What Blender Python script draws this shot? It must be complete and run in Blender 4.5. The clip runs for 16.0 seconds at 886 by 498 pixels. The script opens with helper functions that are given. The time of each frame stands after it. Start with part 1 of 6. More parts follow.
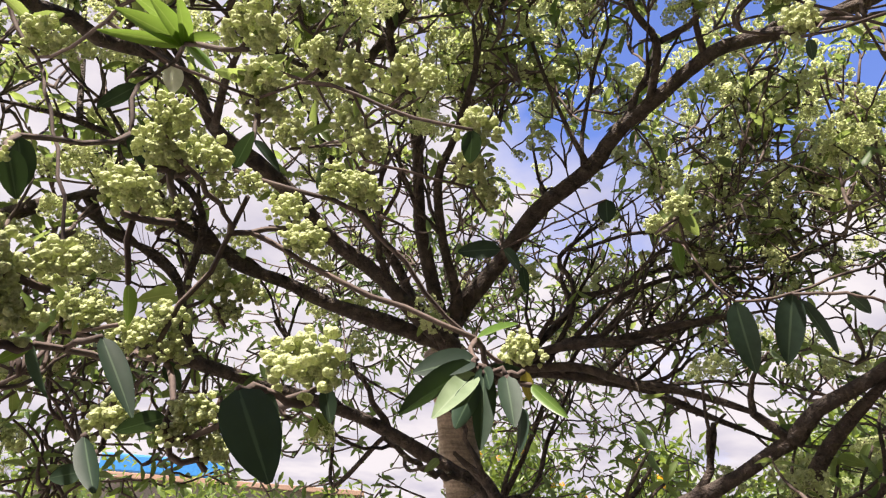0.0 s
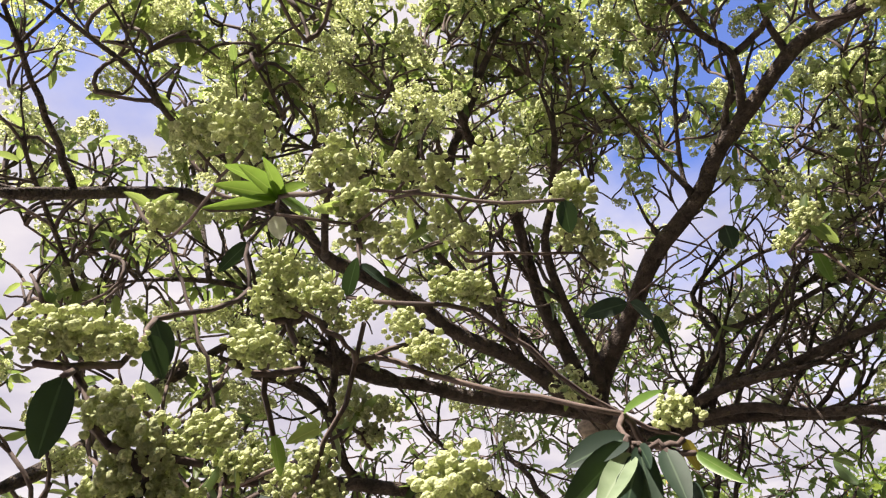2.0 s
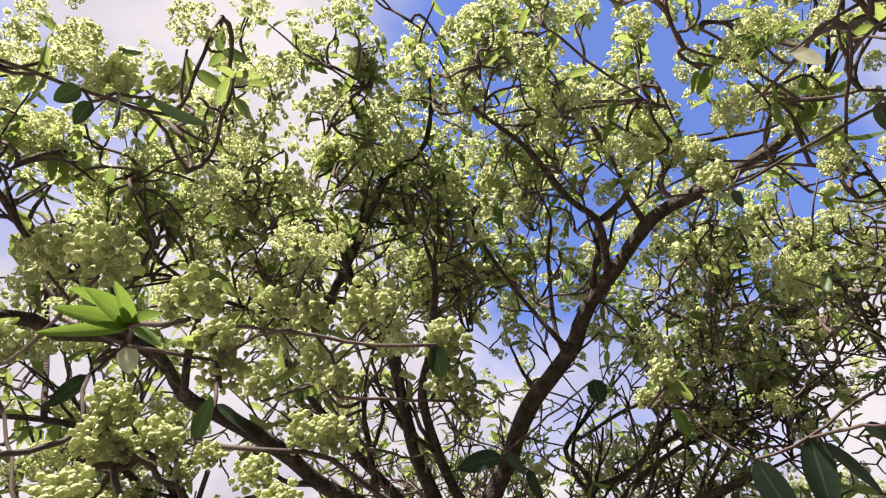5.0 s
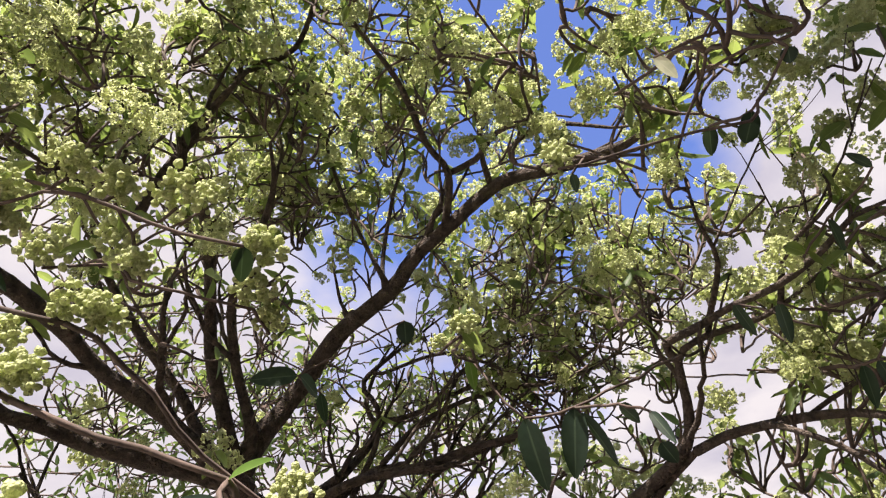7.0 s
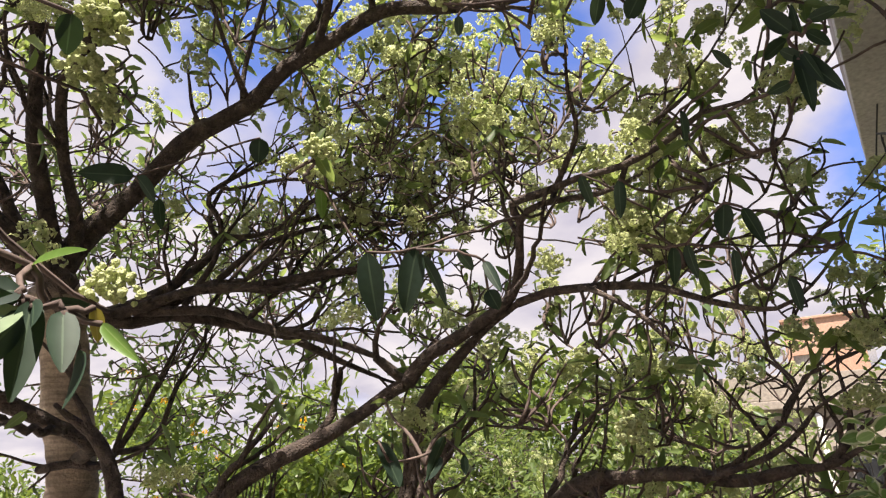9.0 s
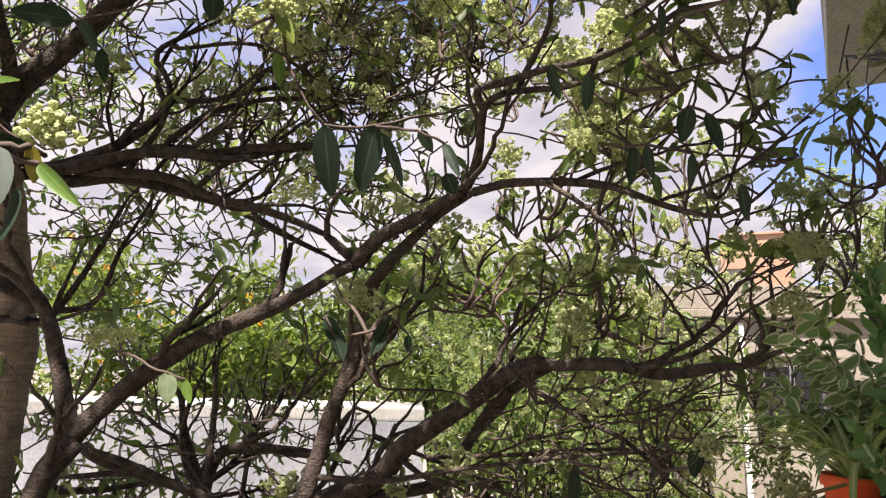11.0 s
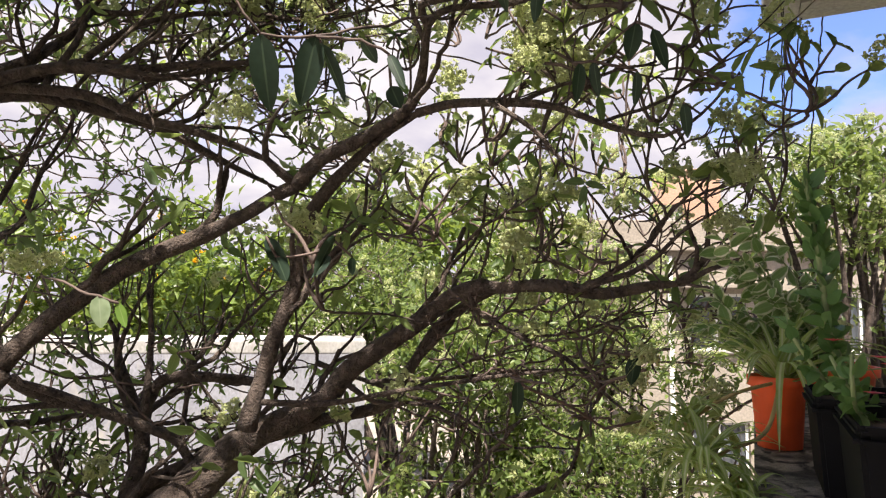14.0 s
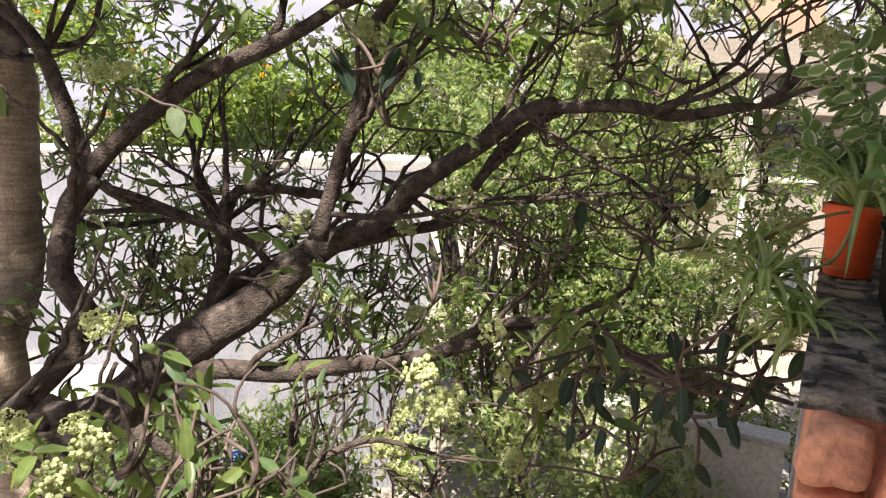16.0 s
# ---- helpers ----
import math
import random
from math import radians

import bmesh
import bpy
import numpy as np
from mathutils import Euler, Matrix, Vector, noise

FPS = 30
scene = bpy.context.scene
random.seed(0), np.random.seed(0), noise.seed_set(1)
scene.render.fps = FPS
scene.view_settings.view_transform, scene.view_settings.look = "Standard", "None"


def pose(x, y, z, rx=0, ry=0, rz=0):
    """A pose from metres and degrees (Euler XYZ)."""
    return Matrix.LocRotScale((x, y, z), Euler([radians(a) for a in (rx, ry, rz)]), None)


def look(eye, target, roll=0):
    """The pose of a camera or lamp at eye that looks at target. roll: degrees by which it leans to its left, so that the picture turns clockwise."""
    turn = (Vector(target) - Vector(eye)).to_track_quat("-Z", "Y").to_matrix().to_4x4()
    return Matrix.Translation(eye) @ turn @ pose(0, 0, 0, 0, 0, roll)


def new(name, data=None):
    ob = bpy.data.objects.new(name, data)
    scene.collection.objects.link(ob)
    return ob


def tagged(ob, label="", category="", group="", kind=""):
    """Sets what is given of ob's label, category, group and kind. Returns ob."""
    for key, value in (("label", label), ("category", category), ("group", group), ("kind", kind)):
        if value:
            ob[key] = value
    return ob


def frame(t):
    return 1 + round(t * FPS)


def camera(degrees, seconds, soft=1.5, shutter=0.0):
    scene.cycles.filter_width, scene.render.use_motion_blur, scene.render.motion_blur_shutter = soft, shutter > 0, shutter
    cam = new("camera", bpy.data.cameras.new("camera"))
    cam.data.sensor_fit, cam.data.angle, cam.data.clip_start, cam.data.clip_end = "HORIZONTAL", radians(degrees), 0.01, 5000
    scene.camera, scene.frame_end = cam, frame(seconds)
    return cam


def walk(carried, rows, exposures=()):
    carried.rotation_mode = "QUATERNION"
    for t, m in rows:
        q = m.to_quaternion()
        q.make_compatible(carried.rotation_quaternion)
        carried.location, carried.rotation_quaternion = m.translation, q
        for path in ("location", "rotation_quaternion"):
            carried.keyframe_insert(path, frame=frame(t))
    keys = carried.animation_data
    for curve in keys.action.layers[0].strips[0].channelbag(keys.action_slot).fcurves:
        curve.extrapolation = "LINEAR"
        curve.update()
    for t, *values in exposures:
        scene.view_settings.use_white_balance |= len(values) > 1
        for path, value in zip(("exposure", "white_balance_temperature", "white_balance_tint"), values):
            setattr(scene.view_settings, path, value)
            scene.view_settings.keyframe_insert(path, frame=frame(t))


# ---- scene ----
cam = camera(68.2, 16.0, 1.22)


# ---- the camera's path ----
EXPOSURES = ((0.0, 1.52, 6850, 16), (7.0, 1.48, 6900, 16), (13.0, 1.58, 6900, 15), (16.0, 1.74, 6750, 14))
walk(cam, [
    (0, pose(0.000, 0.000, 4.501, 114.14, -3.46, 0.10)),
    (0.5, pose(0.005, 0.007, 4.510, 114.91, -1.86, 3.82)),
    (1, pose(0.010, 0.002, 4.513, 118.33, -1.00, 7.17)),
    (1.5, pose(0.003, -0.004, 4.516, 118.47, 2.03, 12.19)),
    (2, pose(0.014, -0.003, 4.527, 120.86, 4.26, 15.68)),
    (2.5, pose(0.032, -0.003, 4.533, 124.80, 3.94, 16.19)),
    (3, pose(0.036, -0.005, 4.536, 127.78, 3.98, 13.97)),
    (3.2, pose(0.028, -0.006, 4.539, 129.05, 3.96, 13.34)),
    (5.3, pose(0.034, 0.021, 4.528, 132.30, 7.54, 2.38)),
    (5.5, pose(0.021, 0.023, 4.529, 130.87, 7.05, -0.66)),
    (6, pose(0.008, 0.032, 4.530, 127.84, 5.08, -7.90)),
    (6.5, pose(0.041, 0.040, 4.526, 125.54, 4.16, -10.46)),
    (7, pose(0.078, 0.044, 4.519, 124.84, 4.99, -13.33)),
    (7.5, pose(0.061, 0.045, 4.518, 120.83, 5.48, -17.04)),
    (8, pose(0.071, 0.053, 4.514, 116.86, 5.03, -21.30)),
    (8.5, pose(0.092, 0.057, 4.515, 112.86, 3.29, -25.74)),
    (9, pose(0.100, 0.061, 4.513, 110.03, 2.05, -28.34)),
    (9.5, pose(0.098, 0.059, 4.511, 106.37, 1.54, -29.38)),
    (10, pose(0.100, 0.060, 4.511, 105.00, 0.37, -31.64)),
    (10.2, pose(0.101, 0.063, 4.511, 103.89, 0.05, -32.05)),
    (12.3, pose(0.109, 0.113, 4.449, 97.82, -3.24, -35.84)),
    (12.5, pose(0.109, 0.115, 4.447, 97.41, -3.39, -36.20)),
    (13, pose(0.110, 0.117, 4.447, 96.69, -3.81, -37.68)),
    (13.5, pose(0.110, 0.120, 4.446, 95.50, -3.00, -38.58)),
    (14, pose(0.108, 0.116, 4.444, 95.15, -0.51, -38.73)),
    (14.5, pose(0.107, 0.117, 4.439, 89.92, -0.73, -38.93)),
    (15, pose(0.109, 0.117, 4.435, 85.22, -1.02, -36.32)),
    (15.5, pose(0.107, 0.118, 4.434, 82.73, -1.77, -35.76)),
    (16, pose(0.107, 0.117, 4.432, 79.53, -1.90, -33.04)),
], EXPOSURES)

EYE = 4.5  # height of the carried camera over the yard

# ---- sky and sun ----
SUN_AZ, SUN_EL = -143.0, 64.0
world = bpy.data.worlds.new("world")
scene.world = world
world.use_nodes = True
wn, wl = world.node_tree.nodes, world.node_tree.links
wn.clear()

sky = wn.new("ShaderNodeTexSky")
sky.sky_type = "NISHITA"
sky.sun_disc = False
sky.sun_elevation, sky.sun_rotation = radians(SUN_EL), radians(SUN_AZ)
sky.air_density, sky.dust_density, sky.ozone_density = 1.0, 0.6, 2.0
coords = wn.new("ShaderNodeTexCoord")
split = wn.new("ShaderNodeSeparateXYZ")
wl.new(coords.outputs["Generated"], split.inputs[0])
lift = wn.new("ShaderNodeMath"); lift.operation = "MAXIMUM"; lift.inputs[1].default_value = 0.0
wl.new(split.outputs["Z"], lift.inputs[0])
lift2 = wn.new("ShaderNodeMath"); lift2.operation = "ADD"; lift2.inputs[1].default_value = 0.22
wl.new(lift.outputs[0], lift2.inputs[0])
flat = wn.new("ShaderNodeVectorMath"); flat.operation = "DIVIDE"
wl.new(coords.outputs["Generated"], flat.inputs[0])
comb = wn.new("ShaderNodeCombineXYZ")
for k in range(3):
    wl.new(lift2.outputs[0], comb.inputs[k])
wl.new(comb.outputs[0], flat.inputs[1])
shift = wn.new("ShaderNodeVectorMath"); shift.operation = "ADD"
shift.inputs[1].default_value = (3.1, 1.7, 0.0)
wl.new(flat.outputs[0], shift.inputs[0])
cloud = wn.new("ShaderNodeTexNoise")
cloud.inputs["Scale"].default_value, cloud.inputs["Detail"].default_value = 1.15, 7.0
cloud.inputs["Roughness"].default_value = 0.52
wl.new(shift.outputs[0], cloud.inputs["Vector"])
# clouds thicken towards the horizon
hor = wn.new("ShaderNodeMapRange")
hor.inputs["From Min"].default_value, hor.inputs["From Max"].default_value = 0.22, 0.72
hor.inputs["To Min"].default_value, hor.inputs["To Max"].default_value = 0.25, -0.18
wl.new(split.outputs["Z"], hor.inputs["Value"])
# banks of cloud to both sides, open sky between
off = wn.new("ShaderNodeMath"); off.operation = "SUBTRACT"; off.inputs[1].default_value = 0.25
wl.new(split.outputs["X"], off.inputs[0])
sq = wn.new("ShaderNodeMath"); sq.operation = "POWER"; sq.inputs[1].default_value = 2.0
ab = wn.new("ShaderNodeMath"); ab.operation = "ABSOLUTE"
wl.new(off.outputs[0], ab.inputs[0])
wl.new(ab.outputs[0], sq.inputs[0])
thick = wn.new("ShaderNodeMath"); thick.operation = "ADD"
cap = wn.new("ShaderNodeMath"); cap.operation = "MULTIPLY"; cap.inputs[1].default_value = 2.0
wl.new(sq.outputs[0], cap.inputs[0])
top = wn.new("ShaderNodeMath"); top.operation = "MINIMUM"; top.inputs[1].default_value = 0.32
wl.new(cap.outputs[0], top.inputs[0])
gapped = wn.new("ShaderNodeMapRange"); gapped.interpolation_type = "SMOOTHSTEP"
gapped.inputs["From Min"].default_value, gapped.inputs["From Max"].default_value = 0.72, 0.88
gapped.inputs["To Min"].default_value, gapped.inputs["To Max"].default_value = 0.0, -0.42
wl.new(split.outputs["X"], gapped.inputs["Value"])
most = wn.new("ShaderNodeMath"); most.operation = "ADD"
wl.new(top.outputs[0], most.inputs[0])
wl.new(gapped.outputs["Result"], most.inputs[1])
bank = wn.new("ShaderNodeMath"); bank.operation = "ADD"
wl.new(most.outputs[0], bank.inputs[0])
wl.new(cloud.outputs["Fac"], bank.inputs[1])
wl.new(bank.outputs[0], thick.inputs[0])
wl.new(hor.outputs["Result"], thick.inputs[1])
cover = wn.new("ShaderNodeValToRGB")
cover.color_ramp.elements[0].position, cover.color_ramp.elements[1].position = 0.50, 0.66
wl.new(thick.outputs[0], cover.inputs["Fac"])
sky_gain = wn.new("ShaderNodeBackground"); sky_gain.inputs["Strength"].default_value = 0.088
deep = wn.new("ShaderNodeMix"); deep.data_type, deep.blend_type = "RGBA", "MULTIPLY"
deep.inputs[0].default_value = 1.0
deep.inputs[7].default_value = (0.74, 0.80, 1.18, 1)
wl.new(sky.outputs[0], deep.inputs[6])
wl.new(deep.outputs[2], sky_gain.inputs["Color"])
# the clouds' own relief: lit puffs and grey hollows
puffs = wn.new("ShaderNodeTexNoise")
puffs.inputs["Scale"].default_value, puffs.inputs["Detail"].default_value = 3.4, 6.0
wl.new(shift.outputs[0], puffs.inputs["Vector"])
tone = wn.new("ShaderNodeValToRGB")
tone.color_ramp.elements[0].position, tone.color_ramp.elements[0].color = 0.36, (0.70, 0.70, 0.84, 1)
tone.color_ramp.elements[1].position, tone.color_ramp.elements[1].color = 0.62, (1.0, 0.985, 1.04, 1)
wl.new(puffs.outputs["Fac"], tone.inputs["Fac"])
white = wn.new("ShaderNodeBackground")
white.inputs["Strength"].default_value = 0.32
wl.new(tone.outputs["Color"], white.inputs["Color"])
blend = wn.new("ShaderNodeMixShader")
wl.new(cover.outputs["Color"], blend.inputs[0])
wl.new(sky_gain.outputs[0], blend.inputs[1])
wl.new(white.outputs[0], blend.inputs[2])
wout = wn.new("ShaderNodeOutputWorld")
wl.new(blend.outputs[0], wout.inputs["Surface"])

lamp = bpy.data.lights.new("sun", "SUN")
lamp.energy, lamp.angle, lamp.color = 5.0, radians(0.6), (1.0, 0.95, 0.86)
sun = new("sun", lamp)
sun_way = Vector((math.sin(radians(SUN_AZ)) * math.cos(radians(SUN_EL)), math.cos(radians(SUN_AZ)) * math.cos(radians(SUN_EL)), math.sin(radians(SUN_EL))))
sun.matrix_world = look(sun_way * 30, (0, 0, 0))
scene.view_settings.exposure = 0.0


# ---- materials ----
def material(name):
    m = bpy.data.materials.new(name)
    m.use_nodes = True
    nt = m.node_tree
    return m, nt, nt.nodes["Principled BSDF"], nt.nodes["Material Output"]


def noise_ramp(nt, scale, stops, detail=6.0, vector=None, distortion=0.0):
    n = nt.nodes.new("ShaderNodeTexNoise")
    n.inputs["Scale"].default_value, n.inputs["Detail"].default_value = scale, detail
    n.inputs["Distortion"].default_value = distortion
    if vector:
        nt.links.new(vector, n.inputs["Vector"])
    r = nt.nodes.new("ShaderNodeValToRGB")
    e = r.color_ramp.elements
    while len(e) < len(stops):
        e.new(0.5)
    for k, (p, c) in enumerate(stops):
        e[k].position, e[k].color = p, (*c, 1)
    nt.links.new(n.outputs["Fac"], r.inputs["Fac"])
    return n, r


def mix_colors(nt, a, b, fac, mode="MIX"):
    x = nt.nodes.new("ShaderNodeMix")
    x.data_type, x.blend_type = "RGBA", mode
    if isinstance(fac, float):
        x.inputs[0].default_value = fac
    else:
        nt.links.new(fac, x.inputs[0])
    for k, v in ((6, a), (7, b)):
        if isinstance(v, tuple):
            x.inputs[k].default_value = (*v, 1)
        else:
            nt.links.new(v, x.inputs[k])
    return x.outputs[2]


def bump(nt, bsdf, height, strength, distance):
    b = nt.nodes.new("ShaderNodeBump")
    b.inputs["Strength"].default_value, b.inputs["Distance"].default_value = strength, distance
    nt.links.new(height, b.inputs["Height"])
    nt.links.new(b.outputs[0], bsdf.inputs["Normal"])


def rough_surface(name, stops, scale, fine, rough=0.9, bump_strength=0.5, bump_size=0.01, stain=None):
    """Mottled matt surface: large blotches, fine grain, relief, optional dark stains."""
    m, nt, b, _ = material(name)
    tc = nt.nodes.new("ShaderNodeTexCoord")
    _, big = noise_ramp(nt, scale, stops, 5, tc.outputs["Object"])
    fn, small = noise_ramp(nt, fine, ((0.3, (0.72, 0.72, 0.72)), (0.7, (1.1, 1.1, 1.1))), 8, tc.outputs["Object"])
    col = mix_colors(nt, big.outputs["Color"], small.outputs["Color"], 1.0, "MULTIPLY")
    if stain:
        _, st = noise_ramp(nt, stain[0], ((stain[1], (0, 0, 0)), (stain[1] + 0.12, (1, 1, 1))), 8, tc.outputs["Object"], 0.6)
        col = mix_colors(nt, col, stain[2], st.outputs["Color"])
    nt.links.new(col, b.inputs["Base Color"])
    b.inputs["Roughness"].default_value = rough
    bump(nt, b, fn.outputs["Fac"], bump_strength, bump_size)
    return m


def leaf_surface(name, dark, light, rib, see_through, glow, rough=0.38, rib_width=0.05):
    """Leaf blade: colour varies leaf by leaf, pale midrib, light shining through."""
    m, nt, b, out = material(name)
    info = nt.nodes.new("ShaderNodeObjectInfo")
    geo = nt.nodes.new("ShaderNodeNewGeometry")
    add = nt.nodes.new("ShaderNodeMath"); add.operation = "ADD"
    nt.links.new(info.outputs["Random"], add.inputs[0])
    nt.links.new(geo.outputs["Random Per Island"], add.inputs[1])
    fr = nt.nodes.new("ShaderNodeMath"); fr.operation = "FRACT"
    nt.links.new(add.outputs[0], fr.inputs[0])
    base = mix_colors(nt, dark, light, fr.outputs[0])
    uv = nt.nodes.new("ShaderNodeUVMap")
    sep = nt.nodes.new("ShaderNodeSeparateXYZ")
    nt.links.new(uv.outputs[0], sep.inputs[0])
    mid = nt.nodes.new("ShaderNodeMath"); mid.operation = "SUBTRACT"; mid.inputs[1].default_value = 0.5
    nt.links.new(sep.outputs["X"], mid.inputs[0])
    ab = nt.nodes.new("ShaderNodeMath"); ab.operation = "ABSOLUTE"
    nt.links.new(mid.outputs[0], ab.inputs[0])
    line = nt.nodes.new("ShaderNodeMapRange")
    line.inputs["From Min"].default_value, line.inputs["From Max"].default_value = rib_width * 0.4, rib_width
    line.inputs["To Min"].default_value, line.inputs["To Max"].default_value = 0.7, 0.0
    nt.links.new(ab.outputs[0], line.inputs["Value"])
    tc = nt.nodes.new("ShaderNodeTexCoord")
    fine, mot = noise_ramp(nt, 35.0, ((0.3, (0.75, 0.78, 0.7)), (0.7, (1.15, 1.12, 1.1))), 4, tc.outputs["Object"])
    col = mix_colors(nt, mix_colors(nt, base, mot.outputs["Color"], 1.0, "MULTIPLY"), rib, line.outputs["Result"])
    nt.links.new(col, b.inputs["Base Color"])
    b.inputs["Roughness"].default_value = rough
    b.inputs["Specular IOR Level"].default_value = 0.3
    tr = nt.nodes.new("ShaderNodeBsdfTranslucent")
    nt.links.new(mix_colors(nt, col, glow, 0.6), tr.inputs["Color"])
    mx = nt.nodes.new("ShaderNodeMixShader")
    mx.inputs[0].default_value = see_through
    nt.links.new(b.outputs[0], mx.inputs[1])
    nt.links.new(tr.outputs[0], mx.inputs[2])
    nt.links.new(mx.outputs[0], out.inputs["Surface"])
    return m


def plain(name, color, rough=0.6, metal=0.0, var=0.15, scale=14.0):
    m, nt, b, _ = material(name)
    tc = nt.nodes.new("ShaderNodeTexCoord")
    lo, hi = tuple(c * (1 - var) for c in color), tuple(min(1, c * (1 + var)) for c in color)
    n, r = noise_ramp(nt, scale, ((0.3, lo), (0.7, hi)), 6, tc.outputs["Object"])
    nt.links.new(r.outputs["Color"], b.inputs["Base Color"])
    b.inputs["Roughness"].default_value, b.inputs["Metallic"].default_value = rough, metal
    bump(nt, b, n.outputs["Fac"], 0.15, 0.004)
    return m


# limb bark darkened for crown shade, with paler blotches; trunk bark lightened as sunlit
bark_shaded = rough_surface("bark_shaded", ((0.3, (0.032, 0.024, 0.020)), (0.7, (0.115, 0.086, 0.071))), 26, 110, 0.94, 1.0, 0.016, (9.0, 0.62, (0.15, 0.12, 0.10)))
bark_trunk_sunlit = rough_surface("bark_trunk_sunlit", ((0.3, (0.26, 0.21, 0.165)), (0.7, (0.43, 0.35, 0.28))), 6, 80, 0.92, 0.9, 0.008, (4.0, 0.62, (0.10, 0.08, 0.065)))
nt = bark_trunk_sunlit.node_tree
trunk_face = nt.nodes["Principled BSDF"]
place = nt.nodes.new("ShaderNodeTexCoord")
squash = nt.nodes.new("ShaderNodeVectorMath"); squash.operation = "MULTIPLY"
squash.inputs[1].default_value = (7, 7, 75)
nt.links.new(place.outputs["Object"], squash.inputs[0])
_, bands = noise_ramp(nt, 1.0, ((0.35, (0.55, 0.53, 0.5)), (0.62, (1.15, 1.13, 1.1))), 4, squash.outputs[0])
nt.links.new(mix_colors(nt, trunk_face.inputs["Base Color"].links[0].from_socket, bands.outputs["Color"], 0.75, "MULTIPLY"), trunk_face.inputs["Base Color"])
twig_bark = rough_surface("twig_bark", ((0.3, (0.055, 0.038, 0.033)), (0.7, (0.145, 0.105, 0.09))), 7, 120, 0.9, 0.3, 0.003)
stem_green = plain("stem_green", (0.22, 0.28, 0.12), 0.6)
leaf_mix = leaf_surface("leaf_mix", (0.05, 0.09, 0.03), (0.15, 0.21, 0.07), (0.22, 0.27, 0.11), 0.5, (0.42, 0.53, 0.13), 0.36)
# near leaves: the building's shade is put into this almost black green
leaf_shaded = leaf_surface("leaf_shaded", (0.012, 0.027, 0.019), (0.022, 0.045, 0.027), (0.07, 0.11, 0.065), 0.12, (0.12, 0.22, 0.05), 0.6)
leaf_deep = leaf_surface("leaf_deep", (0.04, 0.078, 0.036), (0.10, 0.155, 0.065), (0.12, 0.17, 0.08), 0.36, (0.34, 0.48, 0.1), 0.42)
leaf_light = leaf_surface("leaf_light", (0.07, 0.15, 0.03), (0.115, 0.20, 0.045), (0.2, 0.27, 0.1), 0.32, (0.28, 0.42, 0.06))
leaf_pale = leaf_surface("leaf_pale", (0.20, 0.27, 0.17), (0.24, 0.31, 0.20), (0.3, 0.36, 0.25), 0.25, (0.3, 0.42, 0.12), 0.45)
leaf_yellow = leaf_surface("leaf_yellow", (0.30, 0.26, 0.05), (0.36, 0.30, 0.07), (0.4, 0.34, 0.12), 0.35, (0.5, 0.42, 0.06))
leaf_white = leaf_surface("leaf_white", (0.70, 0.74, 0.62), (0.76, 0.79, 0.68), (0.8, 0.82, 0.7), 0.15, (0.75, 0.8, 0.55))
leaf_far = leaf_surface("leaf_far", (0.035, 0.065, 0.02), (0.14, 0.20, 0.05), (0.15, 0.22, 0.08), 0.4, (0.38, 0.5, 0.07))
bloom = leaf_surface("bloom", (0.48, 0.535, 0.29), (0.62, 0.66, 0.39), (0.60, 0.63, 0.38), 0.6, (0.75, 0.80, 0.41), 0.85)
# same flower up close, colour raised to replace light lost inside closed lobes
bloom_near = leaf_surface("bloom_near", (0.54, 0.59, 0.33), (0.67, 0.715, 0.43), (0.64, 0.68, 0.41), 0.42, (0.74, 0.80, 0.42), 0.85)

for flowers, grain in ((bloom, 125.0), (bloom_near, 230.0)):
    nt = flowers.node_tree
    where = nt.nodes.new("ShaderNodeNewGeometry")
    cells = nt.nodes.new("ShaderNodeTexVoronoi")
    cells.inputs["Scale"].default_value = grain
    nt.links.new(where.outputs["Position"], cells.inputs["Vector"])
    knob = nt.nodes.new("ShaderNodeBump")
    knob.invert = True
    knob.inputs["Strength"].default_value, knob.inputs["Distance"].default_value = 1.0, 0.9 / grain
    nt.links.new(cells.outputs["Distance"], knob.inputs["Height"])
    for n in nt.nodes:
        if n.bl_idname in ("ShaderNodeBsdfPrincipled", "ShaderNodeBsdfTranslucent"):
            nt.links.new(knob.outputs[0], n.inputs["Normal"])


# ---- building tools ----
def link_mesh(name, verts, faces, mat, parent=None, label="", uvs=None, smooth=True):
    me = bpy.data.meshes.new(name)
    me.from_pydata(verts, [], faces)
    me.materials.append(mat)
    if uvs is not None:
        layer = me.uv_layers.new(name="UVMap")
        layer.data.foreach_set("uv", np.asarray(uvs, dtype=np.float32).ravel())
    me.polygons.foreach_set("use_smooth", np.full(len(me.polygons), smooth))
    ob = new(name, me)
    if parent:
        ob.parent = parent
    if label:
        ob["label"] = label
    return ob


def part(name, bm, mat, parent, label="", smooth=False):
    me = bpy.data.meshes.new(name)
    bm.to_mesh(me)
    bm.free()
    me.materials.append(mat)
    if smooth:
        me.polygons.foreach_set("use_smooth", np.full(len(me.polygons), True))
    ob = new(name, me)
    if parent:
        ob.parent = parent
    if label:
        ob["label"] = label
    return ob


def thing(name, place, label, category, group="", kind=""):
    ob = new(name)
    ob.matrix_basis = Matrix.Translation(place)
    return tagged(ob, label, category, group, kind)


